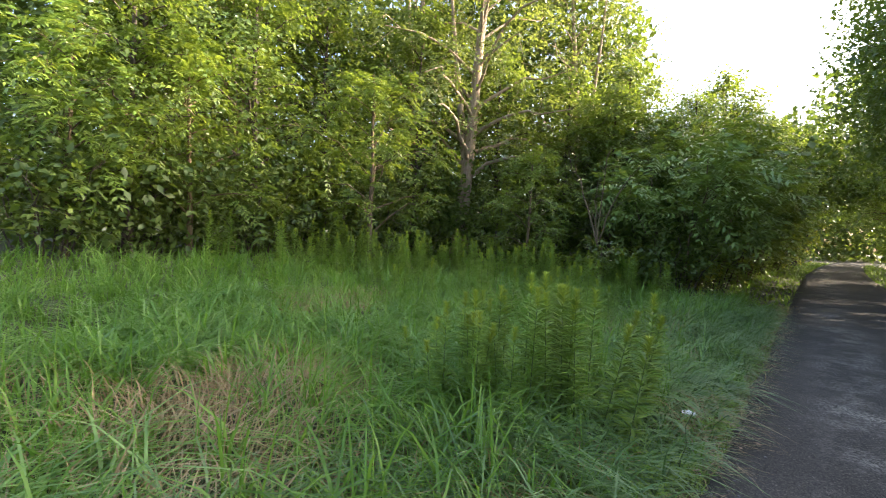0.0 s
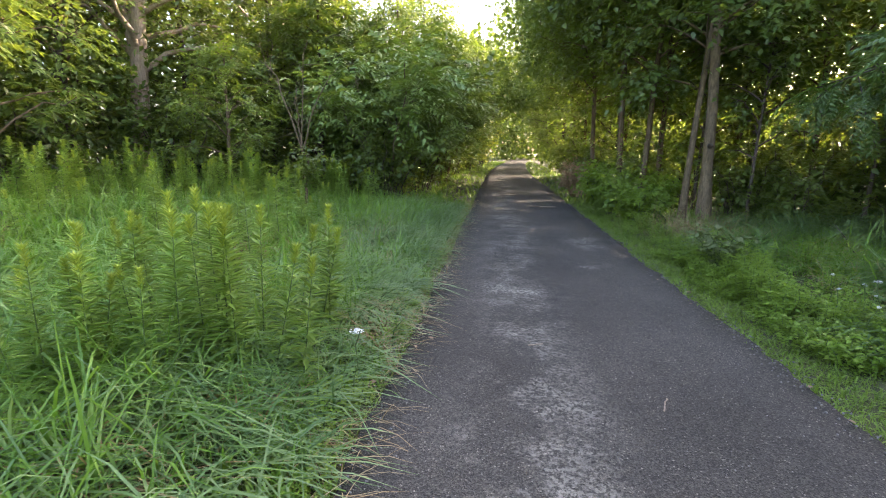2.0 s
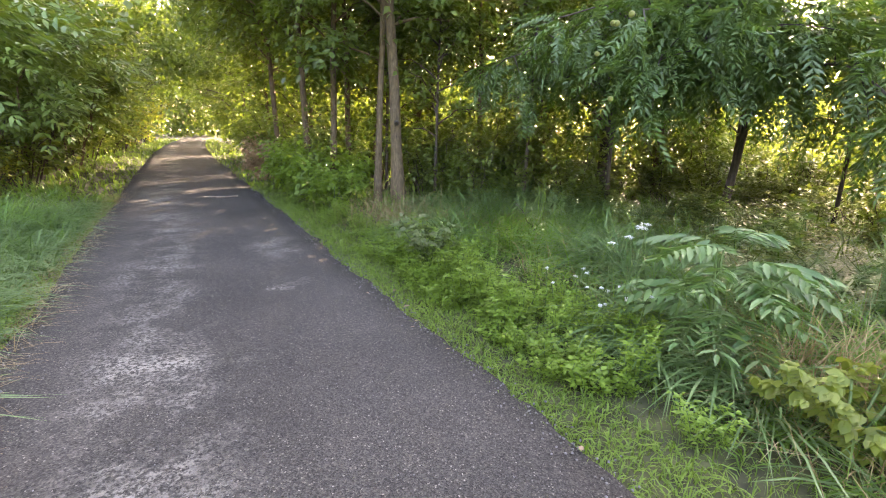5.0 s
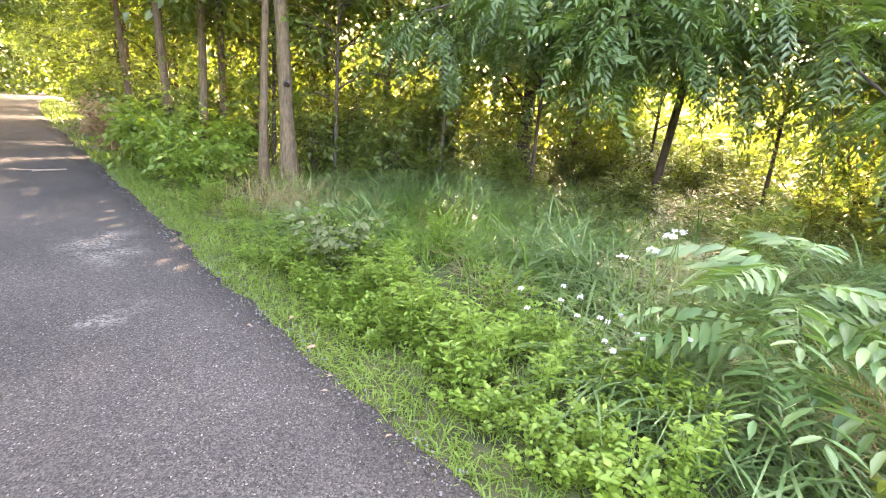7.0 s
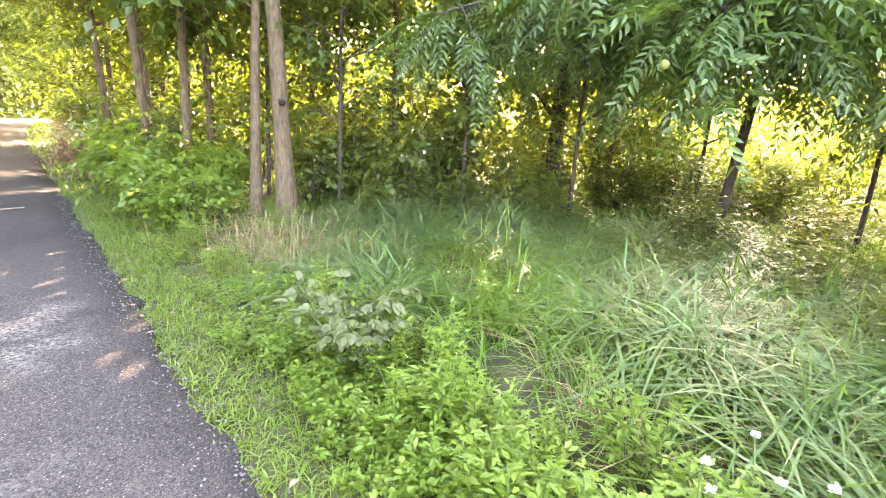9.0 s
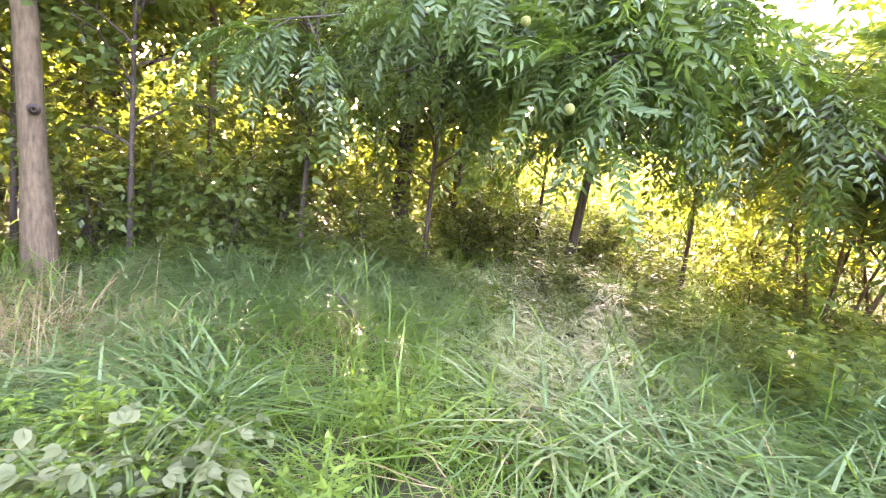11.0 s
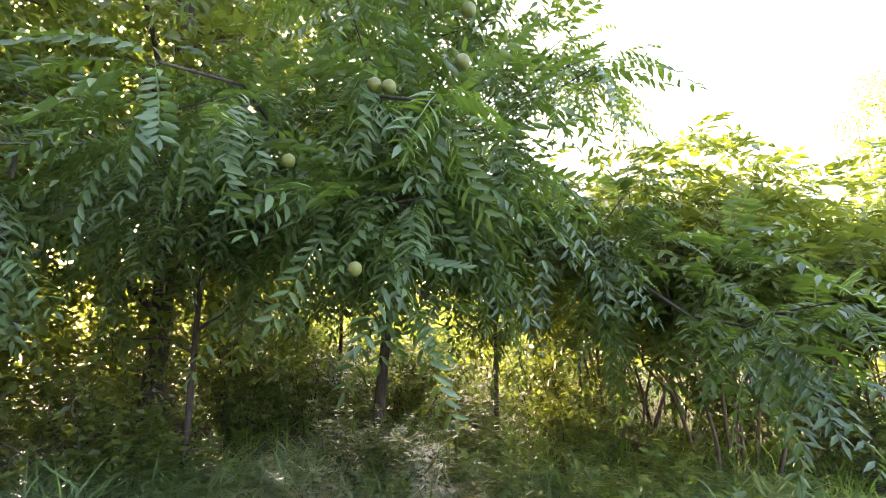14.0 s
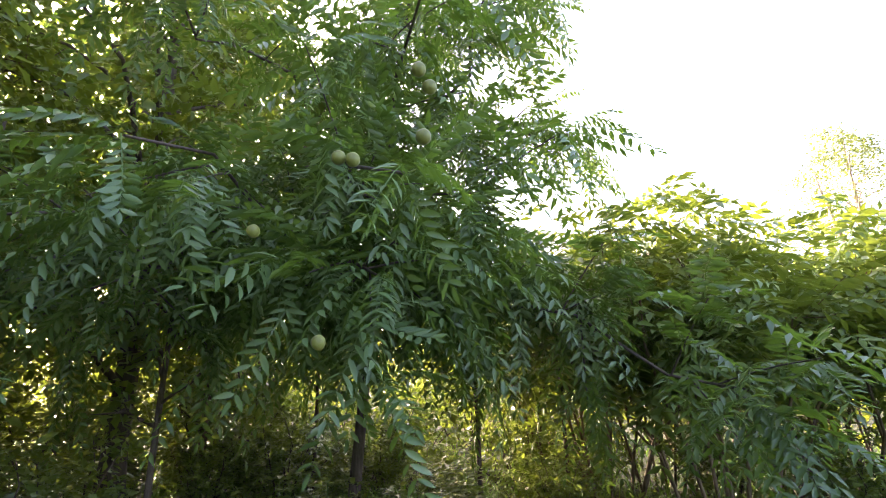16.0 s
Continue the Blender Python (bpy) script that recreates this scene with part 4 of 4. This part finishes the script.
for k, (seed, h) in enumerate([(1, 1.08), (2, 0.98), (3, 0.85), (4, 1.02)]):
    g = build_goldenrod(seed, h)
    spots = [(-0.95 + r.normal(0, 0.28), 3.1 + r.normal(0, 0.25), r.uniform(0, 6), 1.0) for _ in range(4)]
    spots += [(-1.75 + r.normal(0, 0.25), 2.75 + r.normal(0, 0.3), r.uniform(0, 6), r.uniform(0.72, 0.88)) for _ in range(4)]
    spots += [(r.uniform(-7.5, -1.6), r.uniform(5.0, 11.0), r.uniform(0, 6), r.uniform(0.7, 1.0)) for _ in range(16)]
    for _ in range(26):
        a = r.uniform(0, 1)
        spots.append((-9.6 + 6.6 * a + r.normal(0, 0.5), 4.5 + 8.2 * a + r.normal(0, 0.7), r.uniform(0, 6), r.uniform(0.75, 1.15)))
    plant(g, spots)


# ---------------------------------------------------------------- herbs and flowers on the verge
def build_herb(seed, h, spread, size, ratio, mat="herb"):
    """One leafy herb: a few stems with pointed leaves in pairs."""
    r = np.random.default_rng(seed)
    root = tagged(new("leafy_herb"), "bright green leafy herb along the asphalt edge", "plant", "verge herbs")
    P, D, wood = [], [], []
    for k in range(9):
        az = k * 2.4 + r.uniform(-0.4, 0.4)
        out = spread * math.sqrt((k + 0.5) / 9) * r.uniform(0.8, 1.2)
        path, rr = grow_limb(r, (math.cos(az) * out * 0.5, math.sin(az) * out * 0.5, -0.03), (math.cos(az) * out, math.sin(az) * out, h * r.uniform(0.55, 1.05)), 0.003, 0.05, 7)
        wood.append(tube(path, np.full(7, 0.0025), 3))
        for i in range(2, 7):
            for s in range(8):
                q = az + i * 1.57 + s * 1.57 + r.normal(0, 0.4)
                P.append(path[i] + r.normal(0, 0.018, 3))
                D.append((math.cos(q), math.sin(q), 0.25 + r.normal(0, 0.25)))
    tagged(child("stalk", fast_mesh("stalk", *join(wood), "stem", True), root), kind="stuff")
    P, D = np.array(P), np.array(D)
    L = size * r.uniform(0.6, 1.3, len(P))
    child("foliage", fast_mesh("foliage", *leaf_geo(P, D, r.normal(0, 0.25, P.shape) + np.array([0, 0, 1.0]), L, L * ratio), mat), root)
    return root


r = np.random.default_rng(55)
for seed, h, spread, size, ratio in ((1, 0.32, 0.2, 0.044, 0.5), (2, 0.24, 0.2, 0.038, 0.6), (3, 0.4, 0.18, 0.055, 0.36), (4, 0.18, 0.2, 0.032, 0.7)):
    herb = build_herb(seed, h, spread, size, ratio)
    spots = []
    for _ in range(42):
        yy = r.uniform(3.6, 13.5) if r.random() < 0.45 else r.normal(5.8, 0.9)
        spots.append((3.02 + abs(r.normal(0, 0.33)) + (0.1 if h > 0.3 else 0), yy, r.uniform(0, 6.28), r.uniform(0.6, 1.05)))
    if h < 0.3:
        spots += [(-0.1 - abs(r.normal(0, 0.16)), r.uniform(0.2, 7.0), r.uniform(0, 6.28), r.uniform(0.5, 0.85)) for _ in range(16)]
    plant(herb, spots)
for seed in (5, 6):
    weed = build_herb(seed, 0.8, 0.36, 0.1, 0.5, "woods")
    tagged(weed, "tall leafy weed in the shade under the trees", group="woodland weeds")
    spots = [(r.uniform(5.6, 11.5), r.uniform(3.6, 11.5), r.uniform(0, 6.28), r.uniform(0.5, 1.0)) for _ in range(44)]
    spots += [(r.uniform(6.4, 8.3), r.uniform(4.6, 6.6), r.uniform(0, 6.28), r.uniform(0.35, 0.6)) for _ in range(9)]
    plant(weed, [s for k, s in enumerate(spots) if k >= 44 or k % 3 == 0 or not (s[0] < 9.2 and 4.6 < s[1] < 8.2)])


verge_bush = make_shrub("verge_bush", "bright green broad-leaved bush on the verge", 24, 0.95, 0.55, 11, 6, 6, 0.1, ("stem", "herb"), clump=0.1, group="verge bushes")
plant(verge_bush, [(3.6, 10.6, 0.2, 0.8), (3.45, 11.7, 1.7, 1.0), (3.75, 12.7, 3.0, 1.2), (3.5, 13.8, 4.4, 1.1), (3.7, 14.9, 0.9, 1.25), (4.2, 11.4, 2.2, 1.0)])


def build_vine(name, label, mat, cx, cy, h, spread, n, size, seed):
    """Low leafy plant: arching stems with broad leaves."""
    r = np.random.default_rng(seed)
    root = tagged(new(name), label, "plant")
    root.matrix_basis = stand(root, cx, cy)
    P, D = [], []
    for k in range(n):
        az = k * 2.4 + r.uniform(-0.3, 0.3)
        out = spread * r.uniform(0.3, 1)
        path, rr = grow_limb(r, (0, 0, -0.03), (math.cos(az) * out, math.sin(az) * out, h * r.uniform(0.5, 1)), 0.006, 0.25, 7)
        child("stem", fast_mesh("stem", *tube(path, rr, 4), "stem", True), root)
        for t in path[2:]:
            for _ in range(3):
                P.append(t + r.normal(0, 0.04, 3))
                D.append(np.array([math.cos(az), math.sin(az), -0.3]) + r.normal(0, 0.6, 3))
    P, D = np.array(P), np.array(D)
    N = unit(r.normal(0, 0.3, P.shape) + np.array([0, 0, 1.0]))
    D = unit(D)
    S = unit(np.cross(D, N))
    L = size * r.uniform(0.6, 1.2, len(P))
    V, F = join([leaf_geo(P, D + S * k, N, L * (1 - 0.2 * abs(k)), L * 0.6, True) for k in (-0.9, 0, 0.9)])
    child("foliage", fast_mesh("foliage", V, F, mat), root)
    return root


build_vine("downy_vine", "pale downy broad-leaved vine on the verge", "pale", 3.35, 6.35, 0.62, 0.4, 15, 0.07, 61)
build_vine("grape_vine", "yellow-green lobed vine leaves in dry grass", "thicket", 3.75, 2.75, 0.42, 0.45, 15, 0.085, 62)


def build_sumac_sprout():
    """Low sprout with long feathered leaves arching over the verge."""
    r = np.random.default_rng(71)
    root = tagged(new("sumac_sprout"), "low sumac sprout with long grey-green feathered leaves", "plant")
    root.matrix_basis = stand(root, 4.05, 3.6)
    for k in range(4):
        path, rr = grow_limb(r, (0.05 * k, 0.04 * k, -0.05), (r.normal(0, 0.18), r.normal(0, 0.18), 0.75), 0.012, 0.0, 5)
        child("stem", fast_mesh("stem", *tube(path, rr, 6), "stem", True), root)
    for k in range(30):
        az = k * 2.4
        z = r.uniform(0.3, 0.85)
        one = compound_geo(np.array([[0.03 * math.cos(az), 0.03 * math.sin(az), z]]), np.array([[math.cos(az), math.sin(az), 0.35]]), np.array([[0, 0, 1.0]]), np.array([r.uniform(0.42, 0.62)]), r, 9, 0.11, 0.28, 0.45, True)
        child("leaf", fast_mesh("leaf", *one, "bluegrass"), root)


build_sumac_sprout()


def flower_head(seed, size):
    r = np.random.default_rng(seed)
    n = 60
    a, q = r.uniform(0, 6.28, n), np.sqrt(r.uniform(0, 1, n)) * size
    P = np.stack([q * np.cos(a), q * np.sin(a), r.normal(0, 0.004, n) + 0.3 * (size - q)], -1)
    D = np.stack([np.cos(a * 3), np.sin(a * 3), np.full(n, 0.3)], -1)
    return leaf_geo(P, D, np.tile([0, 0, 1.0], (n, 1)), np.full(n, 0.012), np.full(n, 0.01))


def build_flower(name, label, x, y, z, size, seed, mat="white"):
    root = tagged(new(name), label, "flower", name + " blooms")
    g = float(ground_z(x, y))
    root.matrix_basis = Matrix.Translation((x, y, g))
    r = np.random.default_rng(seed)
    path, rr = grow_limb(r, (r.normal(0, 0.08), r.normal(0, 0.08), -0.03), (0, 0, z - g), 0.003, 0.0, 6)
    child("stalk", fast_mesh("stalk", *tube(path, np.full(6, 0.003), 4), "stem", True), root)
    V, F = flower_head(seed, size)
    child("bloom", fast_mesh("bloom", V + (0, 0, z - g), F, mat), root)


for k, (x, y, z) in enumerate([(3.69, 4.08, 0.80), (3.69, 4.21, 0.73), (3.72, 4.02, 0.88), (3.78, 4.05, 0.86), (3.74, 4.0, 0.9)]):
    build_flower("white_flower", "flat white flower head on a thin stalk", x, y, z, 0.032, 80 + k)
r = np.random.default_rng(90)
for k in range(14):
    build_flower("small_aster", "small white aster blooms among the grass", 3.65 + r.normal(0, 0.12), 4.35 + r.normal(0, 0.22), 0.38 + r.normal(0, 0.06), 0.01, 90 + k)
build_flower("wild_carrot", "white lacy wild carrot flower in the grass", -0.12, 2.78, 0.44, 0.035, 120)
for k, (x, y, z) in enumerate([(0.0, 1.66, 0.2), (0.03, 1.58, 0.16), (-0.06, 1.74, 0.22)]):
    build_flower("yellow_flower", "small yellow flower at the path edge", x, y, z, 0.016, 130 + k, "gold")


# ---------------------------------------------------------------- small things
def build_stick(x, y, length, turn, rad, seed, twigs=0, lift=0.0, label="broken pale stick lying on the asphalt"):
    r = np.random.default_rng(seed)
    root = tagged(new("stick"), label, "stick", "fallen sticks")
    z = 0.034 + rad if 0 < x < 2.6 else float(ground_z(x, y))
    root.matrix_basis = Matrix.Translation((x, y, z)) @ Matrix.Rotation(turn, 4, "Z")
    path, rr = grow_limb(r, (0, 0, 0), (length, 0, lift), rad, 0.0, 7)
    path[:, 2] = np.linspace(0, lift, 7)
    wood = "palebark" if lift == 0 else "darkbark"
    child("shaft", fast_mesh("shaft", *tube(path, rr * 0.5 + rad * 0.4, 6), wood, True), root)
    for q in twigs_of(r, path, rr, twigs, length * 0.4):
        q[:, 2] = np.maximum(q[:, 2], 0.005)
        child("twig", fast_mesh("twig", *tube(q, np.linspace(rad * 0.5, 0.002, len(q)), 4), wood, True), root)


build_stick(1.72, 12.55, 0.45, 0.3, 0.016, 1)
build_stick(1.5, 12.75, 0.3, -0.2, 0.01, 2)
build_stick(5.3, 6.8, 0.4, 1.9, 0.006, 3, 6, 0.45, "dead grey branch leaning in the tall grass")
build_stick(1.6, 2.9, 0.16, 1.2, 0.003, 4)
build_stick(0.9, 3.7, 0.12, 0.4, 0.003, 5)

r = np.random.default_rng(77)
for k in range(46):
    left = r.random() < 0.5
    x = r.normal(0.12, 0.12) if left else r.normal(2.66, 0.12)
    y = r.uniform(0.3, 11)
    L = r.uniform(0.03, 0.07)
    az = r.uniform(0, 6.28)
    V, F = leaf_geo(np.zeros((1, 3)), np.array([[math.cos(az), math.sin(az), 0.1]]), np.array([[0.1, 0.1, 1.0]]), np.array([L]), np.array([L * 0.6]), True)
    ob = new("dead_leaf", fast_mesh("dead_leaf", V, F, "deadleaf"))
    ob.location = (x, y, 0.042 if 0.03 < x < 2.6 else float(ground_z(x, y)) + 0.06)
    tagged(ob, "curled brown dead leaf by the path edge", "leaf", "dead leaves")


def build_crumbs():
    """Loose chips along both edges of the asphalt."""
    r = np.random.default_rng(78)
    n = 2600
    y = r.uniform(-1, 14, n)
    x = np.where(r.random(n) < 0.4, r.normal(0.05, 0.07, n), r.normal(2.6, 0.07, n))
    more = 900
    x = np.concatenate([x, r.uniform(0.1, 2.5, more)])
    y = np.concatenate([y, r.uniform(0, 9, more)])
    n += more
    s = r.uniform(0.003, 0.009, n)
    s[-more:] *= 0.6
    z = np.where((x > 0.1) & (x < 2.5), 0.032, 0.02)
    c = np.stack([x, y, z + s * 0.4], -1)
    oct_ = np.array([(1, 0, 0), (0, 1, 0), (-1, 0, 0), (0, -1, 0), (0, 0, 0.8), (0, 0, -0.8)], float)
    V = c[:, None] + oct_[None] * s[:, None, None] * r.uniform(0.6, 1.4, (n, 6, 1))
    f = np.array([(0, 1, 4), (1, 2, 4), (2, 3, 4), (3, 0, 4), (1, 0, 5), (2, 1, 5), (3, 2, 5), (0, 3, 5)])
    F = (np.arange(n) * 6)[:, None, None] + f[None]
    tagged(new("edge_gravel", fast_mesh("edge_gravel", V, F.reshape(-1, 3), "gravel")), "loose grey stone chips along the asphalt edges", "gravel", kind="stuff")


build_crumbs()
